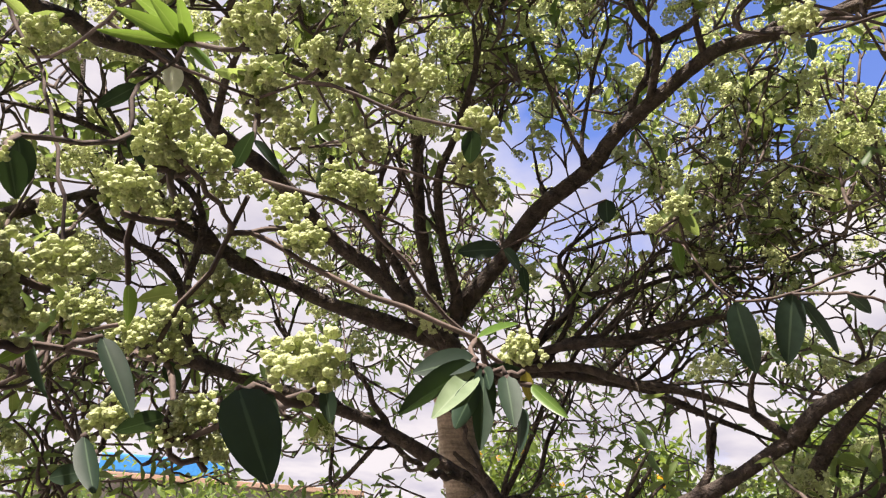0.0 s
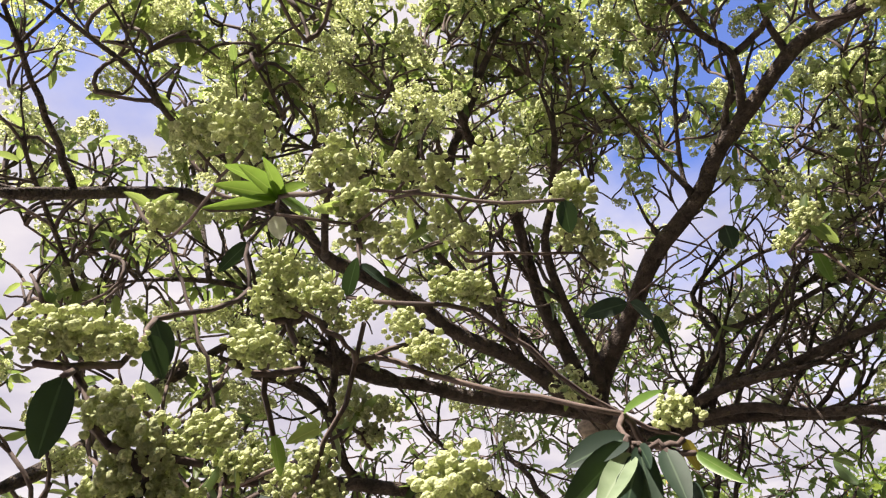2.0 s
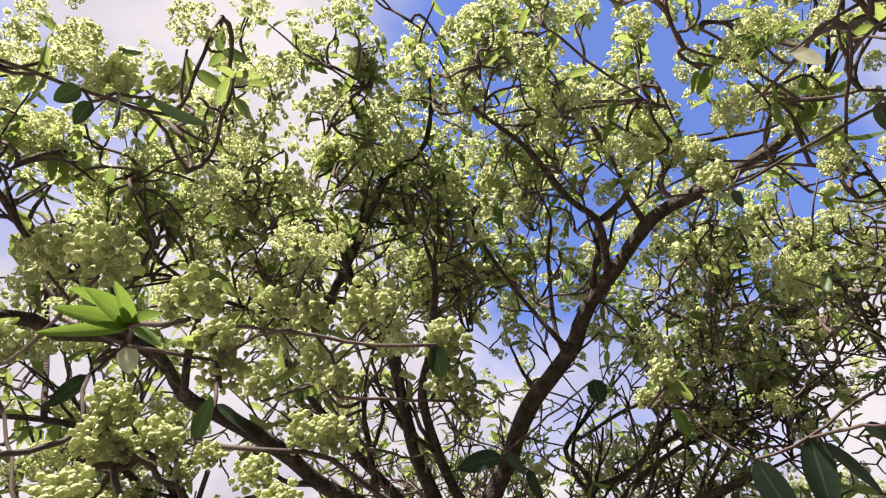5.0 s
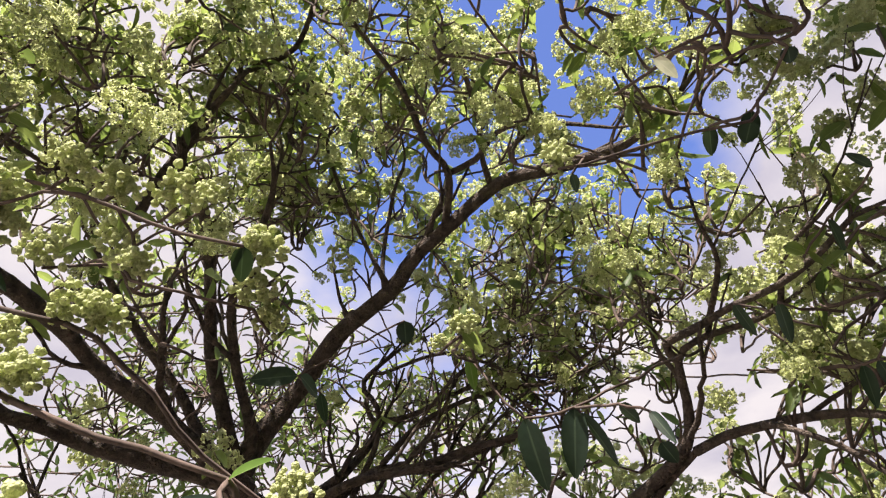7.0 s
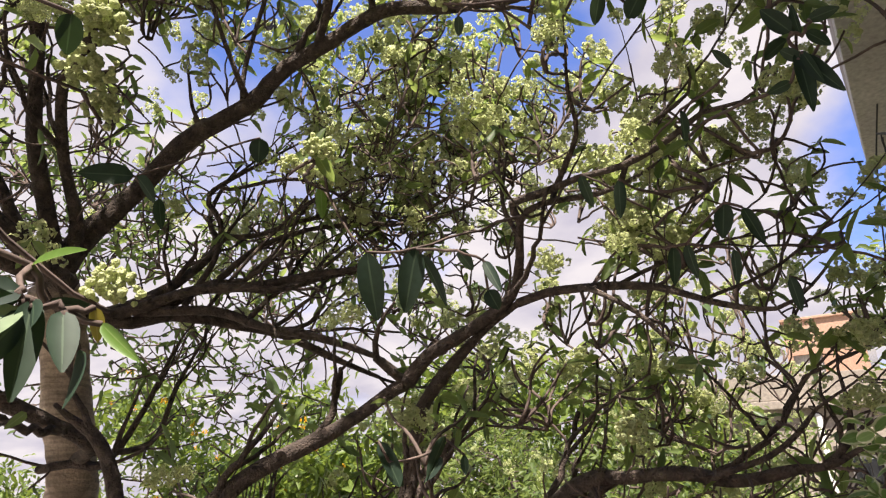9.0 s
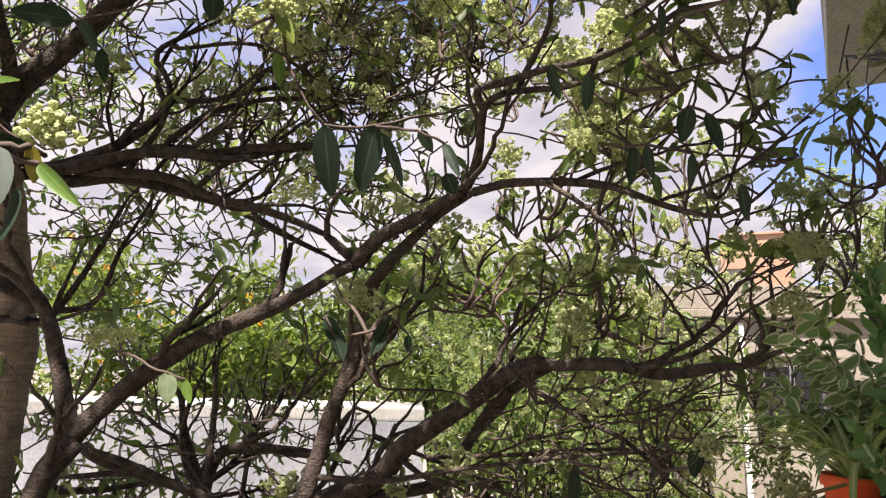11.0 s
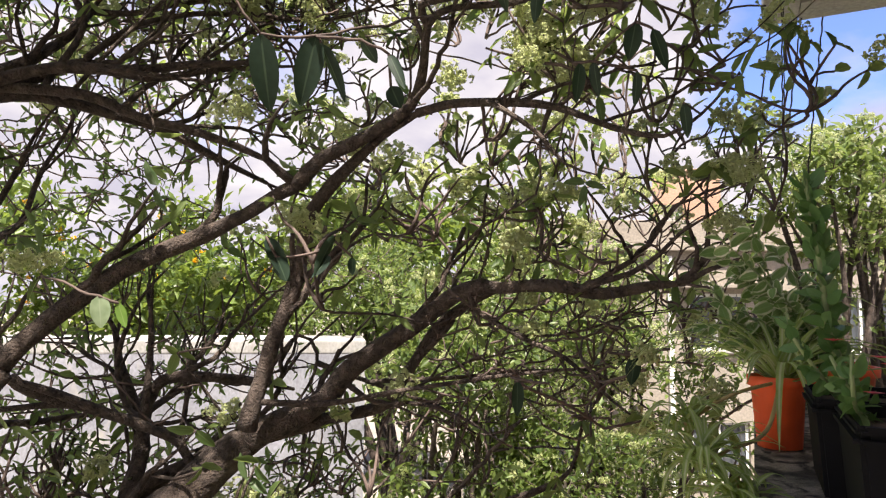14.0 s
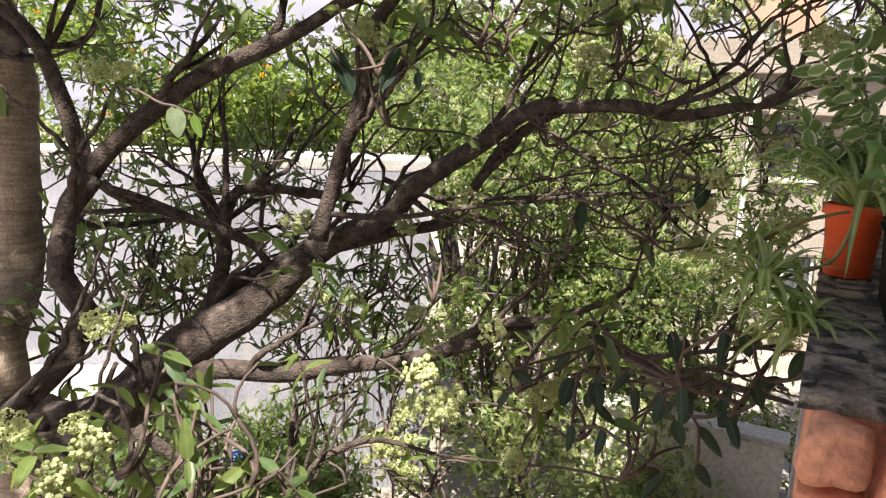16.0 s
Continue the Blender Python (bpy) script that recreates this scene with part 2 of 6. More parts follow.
def box_bm(size, middle=(0, 0, 0), bevel=0.0, turn=0.0):
    bm = bmesh.new()
    bmesh.ops.create_cube(bm, size=1)
    bmesh.ops.transform(bm, matrix=Matrix.Translation(middle) @ pose(0, 0, 0, 0, 0, turn) @ Matrix.Diagonal((*size, 1)), verts=bm.verts)
    if bevel:
        bmesh.ops.bevel(bm, geom=bm.edges[:], offset=bevel, segments=2, affect="EDGES", profile=0.6)
    return bm


def spline(points, step):
    """Catmull-Rom through the control points."""
    p = np.array(points, float)
    p = np.vstack([2 * p[0] - p[1], p, 2 * p[-1] - p[-2]])
    out = []
    for k in range(1, len(p) - 2):
        n = max(2, int(np.linalg.norm(p[k + 1] - p[k]) / step))
        t = np.linspace(0, 1, n, endpoint=False)[:, None]
        a, b, c, d = p[k - 1], p[k], p[k + 1], p[k + 2]
        out.append(0.5 * (2 * b + (c - a) * t + (2 * a - 5 * b + 4 * c - d) * t**2 + (3 * b - a - 3 * c + d) * t**3))
    return np.vstack([*out, p[-2]])


def tube(path, radii, sides, lumps=0.0, rng=None):
    """Rings along a path, carried without twist; the ends closed to a point."""
    path = np.asarray(path, float)
    n = len(path)
    way = np.gradient(path, axis=0)
    way /= np.linalg.norm(way, axis=1)[:, None] + 1e-9
    chord = path[-1] - path[0]
    ref = np.eye(3)[int(np.argmin(np.abs(chord)))]
    side = np.cross(way, ref)
    side /= np.linalg.norm(side, axis=1)[:, None] + 1e-9
    other = np.cross(way, side)
    ang = np.arange(sides) * 2 * np.pi / sides
    r = np.asarray(radii)[:, None] * (1 + (lumps * rng.standard_normal((n, sides)) if lumps else np.zeros((n, sides))))
    verts = np.empty((n * sides + 2, 3))
    verts[:-2] = (path[:, None] + (np.cos(ang) * r)[..., None] * side[:, None] + (np.sin(ang) * r)[..., None] * other[:, None]).reshape(-1, 3)
    verts[-2], verts[-1] = path[0] - way[0] * radii[0] * 0.3, path[-1] + way[-1] * radii[-1] * 0.6
    a = np.arange(sides)
    b = (a + 1) % sides
    k = (np.arange(n - 1) * sides)[:, None]
    quads = np.stack([k + a, k + b, k + sides + b, k + sides + a], -1).reshape(-1, 4)
    m, e = len(verts) - 2, (n - 1) * sides
    caps = [(m, y, x) for x, y in zip(a, b)] + [(m + 1, e + x, e + y) for x, y in zip(a, b)]
    return verts, quads.tolist() + [[int(i) for i in q] for q in caps]


class Pile:
    """Gathers many small shapes into one mesh."""

    def __init__(self):
        self.verts, self.faces, self.uvs, self.count = [], [], [], 0

    def add(self, verts, faces, uvs=None):
        self.verts.append(verts)
        n = self.count
        self.faces += [[i + n for i in f] for f in faces]
        if uvs is not None:
            self.uvs.append(uvs)
        self.count += len(verts)

    def link(self, name, mat, parent=None, label="", smooth=True):
        ob = link_mesh(name, np.vstack(self.verts).tolist(), self.faces, mat, parent, label, np.vstack(self.uvs) if self.uvs else None, smooth)
        ob["kind"] = "stuff"
        return ob


def unit(v):
    x, y, z = v
    n = math.sqrt(x * x + y * y + z * z) + 1e-9
    return np.array((x / n, y / n, z / n))


def frame_axes(x, near_z):
    """A turn whose x axis is x and whose z axis is close to near_z."""
    a, b, c = unit(x).tolist()
    p, q, r = near_z
    u, v, w = unit((q * c - r * b, r * a - p * c, p * b - q * a)).tolist()
    return np.array(((a, u, b * w - c * v), (b, v, c * u - a * w), (c, w, a * v - b * u)))


def blade(stations, droop=0.12, fold=0.22, tip=0.85, slim=0.18):
    """Template of a leaf blade one long and one wide along x: an oblong, folded at the midrib, drooping."""
    v, uv = [], []
    for k in range(stations):
        s = k / (stations - 1)
        if stations == 5:
            s = (0, 0.17, 0.5, 0.86, 1)[k]
        w = 0.5 * max(0.0, math.sin(math.pi * min(1, 0.03 + s * 0.97) ** tip)) ** 0.62 if 0 < k < stations - 1 else (0.03 if k == 0 else 0.06)
        z = -droop * s * s
        v += [(s, -w, z + fold * w), (s, 0, z), (s, w, z + fold * w)]
        uv += [(0, s), (0.5, s), (1, s)]
    f = []
    for k in range(stations - 1):
        a = 3 * k
        f += [(a, a + 3, a + 4, a + 1), (a + 1, a + 4, a + 5, a + 2)]
    return np.array(v), f, np.array([uv[i] for q in f for i in q])


LEAF_FINE, LEAF_COARSE = blade(9), blade(5)


def set_leaf(pile, base, way, length, width, face, shape=LEAF_COARSE):
    m = frame_axes(way, face)
    pile.add(np.asarray(base) + (shape[0] * (length, width, length)) @ m.T, shape[1], shape[2])


def cluster_shape(rng, umbels):
    """A head of flowers close by: soft knobbly lobes crowded on a ball, with deep creases between; one across."""
    bm = bmesh.new()
    bmesh.ops.create_icosphere(bm, subdivisions=2, radius=1)
    bm.verts.ensure_lookup_table()
    bm.verts.index_update()
    base = np.array([v.co[:] for v in bm.verts])
    faces = [tuple(v.index for v in f.verts) for f in bm.faces]
    bm.free()
    vs, fs, n = [], [], 0
    for u in range(umbels):
        z = 1 - 1.75 * (u + 0.5) / umbels
        a = u * 2.399963 + rng.uniform(-0.35, 0.35)
        w = math.sqrt(max(0, 1 - z * z))
        lobe = np.array((w * math.cos(a), w * math.sin(a), z)) * rng.uniform(0.14, 0.43)
        r, off = rng.uniform(0.045, 0.078), Vector(rng.uniform(-9, 9, 3))
        knobs = np.array([0.4 * noise.noise(Vector(p) * 2.4 + off) + 0.35 * noise.noise(Vector(p) * 5 + off) for p in base])
        vs.append(lobe + base * (r * (1 + knobs))[:, None])
        fs += [tuple(i + n for i in f) for f in faces]
        n += len(base)
    return np.vstack(vs), fs


def mesh_of(name, shape, mat):
    me = bpy.data.meshes.new(name)
    me.from_pydata(shape[0].tolist(), [], shape[1])
    me.materials.append(mat)
    me.polygons.foreach_set("use_smooth", np.full(len(me.polygons), True))
    return me


rng = np.random.default_rng(7)
FINE_HEADS = [mesh_of("flower_head", cluster_shape(rng, 66), bloom_near) for _ in range(4)]


def petal_head(rng, lobes, petals, low, high):
    """A flower head of open petals: lobes on a loose dome, each set with small tilted petals; one across."""
    vs, fs, n = [], [], 0
    for u in range(lobes):
        z = 1 - 1.6 * (u + 0.5) / lobes
        a = u * 2.399963 + rng.uniform(-0.4, 0.4)
        w = math.sqrt(max(0, 1 - z * z))
        lobe = np.array((w * math.cos(a), w * math.sin(a), z * 0.8)) * rng.uniform(0.17, 0.40)
        round_ = rng.uniform(0.08, 0.13)
        for _ in range(petals):
            out = unit(rng.normal(size=3) + lobe * 2.2)
            m = frame_axes(np.cross(out, rng.normal(size=3)), unit(out + rng.normal(0, 0.4, 3)))
            r = rng.uniform(low, high)
            flat = np.array(((1, 0.25, 0), (0.1, 1, 0.25), (-1, 0.1, 0), (-0.2, -1, 0.25))) * r * (1 + rng.normal(0, 0.22, (4, 1)))
            vs.append(lobe + out * round_ + flat @ m.T)
            fs.append((n, n + 1, n + 2, n + 3))
            n += 4
    return np.vstack(vs), fs


SMALL = [petal_head(rng, 11, 11, 0.05, 0.082) for _ in range(8)]
COARSE_HEADS = [mesh_of("flower_head", petal_head(rng, 22, 26, 0.026, 0.046), bloom) for _ in range(6)]


def head_object(meshes, middle, across, parent, k, up=(0, 0, 1)):
    ob = new("flower_head", meshes[k % len(meshes)])
    m = frame_axes(np.cross(up, unit(rng.normal(size=3))), up)
    ob.matrix_basis = Matrix.Translation(middle) @ Matrix(m.tolist()).to_4x4() @ Matrix.Diagonal((across, across, across * rng.uniform(0.85, 1.05), 1))
    ob.parent = parent
    return ob


# ---- the flowering tree ----
ROOT = (0.36, 3.62, 0.0)
tree = thing("flowering_tree", (0, 0, 0), "spreading evergreen tree with dark limbs and pale green flower heads", "tree")
nodes, node_r = [], []
tips = []          # (place, bloom chance)
near_heads = []    # (place, across)


def limb(r0, r1, *points, mat=bark_shaded, name="limb", sides=12):
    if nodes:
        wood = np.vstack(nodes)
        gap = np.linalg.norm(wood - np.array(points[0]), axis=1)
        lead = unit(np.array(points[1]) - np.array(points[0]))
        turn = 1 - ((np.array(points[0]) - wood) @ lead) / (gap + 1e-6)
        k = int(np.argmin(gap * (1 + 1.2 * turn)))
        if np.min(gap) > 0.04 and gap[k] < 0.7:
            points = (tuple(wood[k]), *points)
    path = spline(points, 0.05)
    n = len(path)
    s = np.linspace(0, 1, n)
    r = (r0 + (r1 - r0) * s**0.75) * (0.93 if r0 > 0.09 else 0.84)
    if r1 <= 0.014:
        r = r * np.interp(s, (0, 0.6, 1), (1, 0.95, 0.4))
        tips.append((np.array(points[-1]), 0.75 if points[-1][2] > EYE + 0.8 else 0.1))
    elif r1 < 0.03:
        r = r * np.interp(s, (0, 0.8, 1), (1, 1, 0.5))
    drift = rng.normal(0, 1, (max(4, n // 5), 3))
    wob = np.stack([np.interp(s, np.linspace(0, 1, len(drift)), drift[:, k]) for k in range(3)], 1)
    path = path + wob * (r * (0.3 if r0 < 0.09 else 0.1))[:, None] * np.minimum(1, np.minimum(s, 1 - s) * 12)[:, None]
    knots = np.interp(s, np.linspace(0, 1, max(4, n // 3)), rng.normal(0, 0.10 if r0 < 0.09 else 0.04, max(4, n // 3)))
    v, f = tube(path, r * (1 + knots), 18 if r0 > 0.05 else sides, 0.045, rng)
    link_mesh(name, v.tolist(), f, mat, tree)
    nodes.append(path), node_r.append(r)


candelabra = []    # (hub, tips) of forking shoots in the crown


def spray(middle, reach, count, bloom_chance):
    """Shoots in a part of the crown: single ones, or in flower, several rising from a common fork."""
    many = 1 if bloom_chance < 0.05 else 4
    if middle[0] > 1.25 * middle[1] and middle[2] > EYE + 0.1:  # shoots out along the facade stand further off
        middle, reach = (np.array(middle) - (0.1, 0.1, EYE)) * 1.5 + (0.1, 0.1, EYE), reach * 1.4
    for _ in range(int(count * (1.75 if many == 1 else 0.95) / many)):
        d = rng.normal(size=3)
        d = d / np.linalg.norm(d) * rng.uniform(0.15, 1) ** (1 / 2.2) * reach
        place = np.array(middle) + d * (1.15, 1.15, 0.85)
        if many == 1:
            tips.append((place, bloom_chance))
            continue
        rise = unit(unit(place - (0.05, 0.1, EYE)) * 0.45 + (0, 0, 0.75) + rng.normal(0, 0.3, 3))
        hub = place - rise * 0.24
        shoots = []
        for _ in range(2 + int(rng.random() < 0.5)):
            way = unit(rise + rng.normal(0, 0.42, 3))
            fork = hub + way * rng.uniform(0.10, 0.2)
            ends = [fork + unit(way + (0, 0, 0.25) + rng.normal(0, 0.45, 3)) * rng.uniform(0.09, 0.2) for _ in range(1 + int(rng.random() < 0.75))]
            shoots.append((fork, way, ends))
        candelabra.append((hub, shoots, bloom_chance))


def near_cluster(middle, across):
    near_heads.append((np.array(middle), across))


def near_leaf(base, tip, width, mat):
    """One large leaf as a part of the tree, with its stalk."""
    base, tip = np.array(base), np.array(tip)
    way = tip - base
    length = np.linalg.norm(way)
    toward = unit(np.array((0.0, 0.2, EYE)) - (base + tip) / 2)
    face = unit(toward * rng.choice((-1, 1)) + (0, 0, 0.35) + rng.normal(0, 0.3, 3))
    m = frame_axes(way, face)
    shape = LEAF_FINE
    v = base + (shape[0] * (length, width, length * 0.6)) @ m.T
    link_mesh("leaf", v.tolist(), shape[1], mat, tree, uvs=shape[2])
    stalk.append(base)


stalk = []
limb(0.14, 0.10, ROOT, (0.02, 3.21, 3.14), (0.08, 3.44, 3.71), (0.12, 3.52, 4.44), (0.1, 3.46, 4.64), (0.03, 3.31, 5.06), (-0.05, 3.04, 5.32), mat=bark_trunk_sunlit, name="trunk", sides=20)
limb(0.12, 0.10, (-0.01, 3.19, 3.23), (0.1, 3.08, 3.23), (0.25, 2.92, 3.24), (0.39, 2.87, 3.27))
limb(0.062, 0.03, (-0.05, 3.03, 5.35), (0.03, 2.97, 5.55), (0.23, 2.87, 5.78), (0.38, 2.75, 5.99), (0.61, 2.62, 6.15), (0.75, 2.47, 6.32), (1.05, 2.22, 6.5), (1.33, 2.06, 6.5))
limb(0.03, 0.012, (1.33, 2.06, 6.5), (1.48, 1.83, 6.43), (1.52, 1.62, 6.4), (1.54, 1.37, 6.39), (1.49, 1.11, 6.42))
limb(0.027, 0.01, (0.81, 2.41, 6.35), (0.8, 2.21, 6.51), (0.68, 2.11, 6.59), (0.51, 1.9, 6.75), (0.32, 1.74, 6.85), (0.23, 1.6, 6.9), (0.17, 1.46, 6.93))
limb(0.02, 0.008, (0.81, 2.24, 6.54), (0.91, 2.13, 6.54), (0.97, 1.98, 6.57), (1.08, 1.87, 6.54), (1.25, 1.77, 6.45), (1.39, 1.67, 6.36), (1.49, 1.5, 6.33), (1.53, 1.34, 6.33))
limb(0.018, 0.008, (0.95, 2.16, 6.57), (0.9, 2.02, 6.69), (0.78, 1.83, 6.84), (0.69, 1.7, 6.92))
limb(0.016, 0.007, (0.55, 2.62, 6.14), (0.55, 2.61, 6.3), (0.59, 2.46, 6.6), (0.64, 2.4, 6.77), (0.58, 2.29, 7))
limb(0.016, 0.007, (0.56, 2.61, 6.15), (0.41, 2.54, 6.43), (0.28, 2.43, 6.72), (0.27, 2.39, 6.88), (0.43, 2.31, 7.03), (0.61, 2.18, 7.22))
limb(0.034, 0.012, (-0.6, 2.72, 6.51), (-0.48, 2.55, 6.68), (-0.3, 2.37, 6.85), (-0.17, 2.18, 6.98), (0.07, 2.04, 7.05), (0.15, 1.78, 7.18), (0.13, 1.61, 7.24), (0.22, 1.45, 7.28))
limb(0.016, 0.007, (-0.16, 2.14, 6.92), (-0.17, 1.96, 6.98), (-0.22, 1.74, 7.06), (-0.17, 1.6, 7.07))
limb(0.016, 0.007, (-0.39, 2.46, 6.71), (-0.63, 2.27, 6.78), (-0.83, 1.96, 6.93), (-0.96, 1.76, 6.97), (-1.03, 1.61, 6.97))
limb(0.018, 0.008, (-0.89, 2.19, 6.4), (-1.07, 1.92, 6.43), (-1.11, 1.72, 6.45), (-1, 1.49, 6.55), (-0.93, 1.34, 6.56))
limb(0.014, 0.007, (-1.18, 1.83, 6.6), (-1.24, 1.6, 6.61), (-1.23, 1.42, 6.61), (-1.11, 1.32, 6.61), (-0.95, 1.23, 6.62))
limb(0.046, 0.02, (-0.04, 2.98, 5.35), (-0.11, 2.88, 5.57), (-0.2, 2.71, 5.88), (-0.25, 2.49, 6.19), (-0.27, 2.38, 6.3), (-0.36, 2.19, 6.46), (-0.25, 2.06, 6.58), (-0.1, 1.9, 6.7))
limb(0.036, 0.016, (-0.02, 2.98, 5.35), (0, 2.88, 5.56), (-0.08, 2.75, 5.79), (-0.12, 2.59, 6.01), (-0.05, 2.46, 6.16), (0.02, 2.27, 6.37), (0, 2.11, 6.5))
limb(0.055, 0.024, (-0.04, 2.93, 5.34), (-0.19, 2.8, 5.44), (-0.36, 2.64, 5.55), (-0.53, 2.48, 5.62), (-0.65, 2.3, 5.71), (-0.78, 2.11, 5.77), (-0.89, 1.93, 5.8), (-0.91, 1.76, 5.85), (-0.98, 1.61, 5.83))
limb(0.024, 0.02, (-0.98, 1.61, 5.83), (-1.08, 1.48, 5.76), (-1.09, 1.37, 5.73), (-1.16, 1.23, 5.67), (-1.21, 1.1, 5.6), (-1.24, 0.98, 5.53), (-1.27, 0.85, 5.46))
limb(0.02, 0.01, (-0.82, 1.78, 5.71), (-0.78, 1.69, 5.8), (-0.73, 1.62, 5.86), (-0.66, 1.55, 5.93))
limb(0.05, 0.026, (-0.04, 2.94, 5.33), (-0.28, 2.84, 5.38), (-0.56, 2.72, 5.42), (-0.73, 2.59, 5.46), (-0.89, 2.46, 5.48), (-1.11, 2.26, 5.56), (-1.28, 2.07, 5.57), (-1.41, 1.96, 5.47))
limb(0.03, 0.024, (-1.41, 1.96, 5.47), (-1.51, 1.83, 5.31), (-1.57, 1.7, 5.14), (-1.61, 1.56, 5.02), (-1.64, 1.41, 4.92))
limb(0.024, 0.01, (-1.34, 2.24, 5.5), (-1.16, 2.34, 5.45), (-1.06, 2.4, 5.33), (-1.02, 2.43, 5.18), (-0.99, 2.45, 5.05))
limb(0.022, 0.01, (-1.03, 2.33, 5.38), (-1, 2.28, 5.55), (-1.05, 2.2, 5.67), (-1.21, 2.07, 5.76), (-1.38, 1.94, 5.79), (-1.58, 1.79, 5.76), (-1.74, 1.68, 5.7))
limb(0.014, 0.007, (-1.5, 1.98, 6.19), (-1.5, 1.78, 6.48), (-1.59, 1.68, 6.57), (-1.68, 1.55, 6.68), (-1.7, 1.43, 6.81))
limb(0.014, 0.007, (-1.46, 1.76, 6.45), (-1.52, 1.7, 6.56), (-1.45, 1.66, 6.74), (-1.41, 1.58, 6.91))
limb(0.012, 0.006, (-1.67, 1.26, 6.05), (-1.6, 1.37, 6.03), (-1.51, 1.49, 6.01), (-1.42, 1.61, 5.98))
limb(0.017, 0.009, (-1.0, 1.75, 5.9), (-1.1, 1.56, 6.02), (-1.16, 1.36, 6.03), (-1.13, 1.13, 6.02), (-1.13, 0.96, 5.99), (-1.13, 0.79, 5.95), (-1.15, 0.63, 5.88))
limb(0.034, 0.014, (-0.04, 2.99, 5.33), (-0.23, 2.96, 5.56), (-0.32, 2.94, 5.73), (-0.56, 2.81, 6.04), (-0.74, 2.63, 6.36), (-0.64, 2.47, 6.68), (-0.68, 2.31, 6.92))
limb(0.044, 0.022, (-0.02, 3.08, 5.35), (0.2, 3.16, 5.23), (0.41, 3.18, 5.28), (0.71, 3.18, 5.27), (0.94, 3.18, 5.24), (1.27, 3.15, 5.1), (1.42, 3.15, 5.05))
limb(0.034, 0.014, (0.28, 3.2, 5.27), (0.42, 3.18, 5.36), (0.59, 3.14, 5.44), (0.85, 3.1, 5.43), (1.09, 3.02, 5.51), (1.35, 2.92, 5.56), (1.51, 2.86, 5.58))
limb(0.022, 0.01, (0.47, 3.15, 5.35), (0.57, 3.13, 5.58), (0.58, 3.13, 5.76), (0.52, 3.15, 5.9), (0.75, 3.08, 6.09), (0.99, 2.99, 6.26))
limb(0.022, 0.009, (0.59, 3.1, 5.46), (0.78, 3.08, 5.65), (1.05, 3.03, 5.77), (1.3, 3.01, 5.81), (1.54, 2.96, 5.87))
limb(0.044, 0.022, (0.15, 3.09, 4.72), (0.07, 3, 4.77), (-0.11, 2.9, 4.85), (-0.35, 2.78, 4.95), (-0.54, 2.65, 4.99), (-0.8, 2.48, 5.03), (-0.95, 2.33, 5.04), (-1.15, 2.14, 5.04), (-1.38, 1.9, 5.02))
limb(0.022, 0.01, (-0.96, 2.46, 5.06), (-1.03, 2.38, 5.18), (-1.06, 2.3, 5.33), (-1.17, 2.19, 5.42), (-1.27, 2.1, 5.46), (-1.39, 1.98, 5.5), (-1.52, 1.91, 5.41))
limb(0.02, 0.009, (-1.08, 2.46, 5.3), (-1.06, 2.4, 5.49), (-1.06, 2.35, 5.6), (-1.12, 2.27, 5.7), (-1.23, 2.16, 5.79))
limb(0.016, 0.009, (-0.48, 2.95, 4.69), (-0.52, 3.03, 4.89), (-0.56, 3.11, 5.02))
limb(0.018, 0.009, (0.39, 3.27, 4.74), (0.48, 3.33, 4.99), (0.61, 3.35, 5.31), (0.59, 3.4, 5.53))
limb(0.034, 0.02, (0.03, 3.18, 5.23), (0.25, 3.12, 5.29), (0.48, 3.03, 5.38), (0.74, 2.94, 5.4), (0.96, 2.82, 5.44), (1.18, 2.69, 5.47))
limb(0.03, 0.016, (0.25, 3.16, 5.29), (0.56, 3.05, 5.29), (0.76, 2.95, 5.21), (1.02, 2.8, 5.14), (1.23, 2.66, 5.04), (1.28, 2.56, 4.95))
limb(0.036, 0.014, (0.15, 3.17, 5.27), (0.42, 3.19, 5.44), (0.58, 3.19, 5.64), (0.54, 3.22, 5.8), (0.6, 3.21, 6), (0.69, 3.21, 6.15))
limb(0.02, 0.01, (0.23, 3.35, 4.66), (0.36, 3.33, 4.89), (0.46, 3.27, 5.17), (0.54, 3.23, 5.31))
limb(0.024, 0.014, (-0.01, 3.36, 4.64), (0.11, 3.31, 4.66), (0.23, 3.25, 4.64), (0.27, 3.19, 4.77), (0.33, 3.11, 5))
limb(0.014, 0.007, (0.55, 3.13, 5.31), (0.6, 3.09, 5.39), (0.9, 2.88, 5.79), (1.22, 2.7, 5.94), (1.42, 2.62, 5.91))
limb(0.018, 0.008, (0.77, 3.16, 5.73), (1.06, 3, 5.82), (1.38, 2.85, 5.77), (1.63, 2.65, 5.81), (1.79, 2.39, 5.99), (1.84, 2.27, 6.04))
limb(0.014, 0.007, (0.61, 3.11, 5.93), (0.92, 2.96, 5.98), (1.23, 2.86, 5.83), (1.43, 2.75, 5.77), (1.61, 2.51, 5.9))
limb(0.058, 0.046, (-0.09, 2.63, 3.33), (0.01, 2.65, 3.39), (0.11, 2.68, 3.48), (0.24, 2.71, 3.6), (0.29, 2.74, 3.72), (0.23, 2.76, 3.84), (0.27, 2.79, 4.06), (0.34, 2.8, 4.22))
limb(0.04, 0.022, (0.34, 2.8, 4.22), (0.29, 2.83, 4.38), (0.25, 2.84, 4.54), (0.21, 2.85, 4.67), (0.15, 2.86, 4.76), (0.11, 2.88, 4.79), (0.02, 2.88, 4.85))
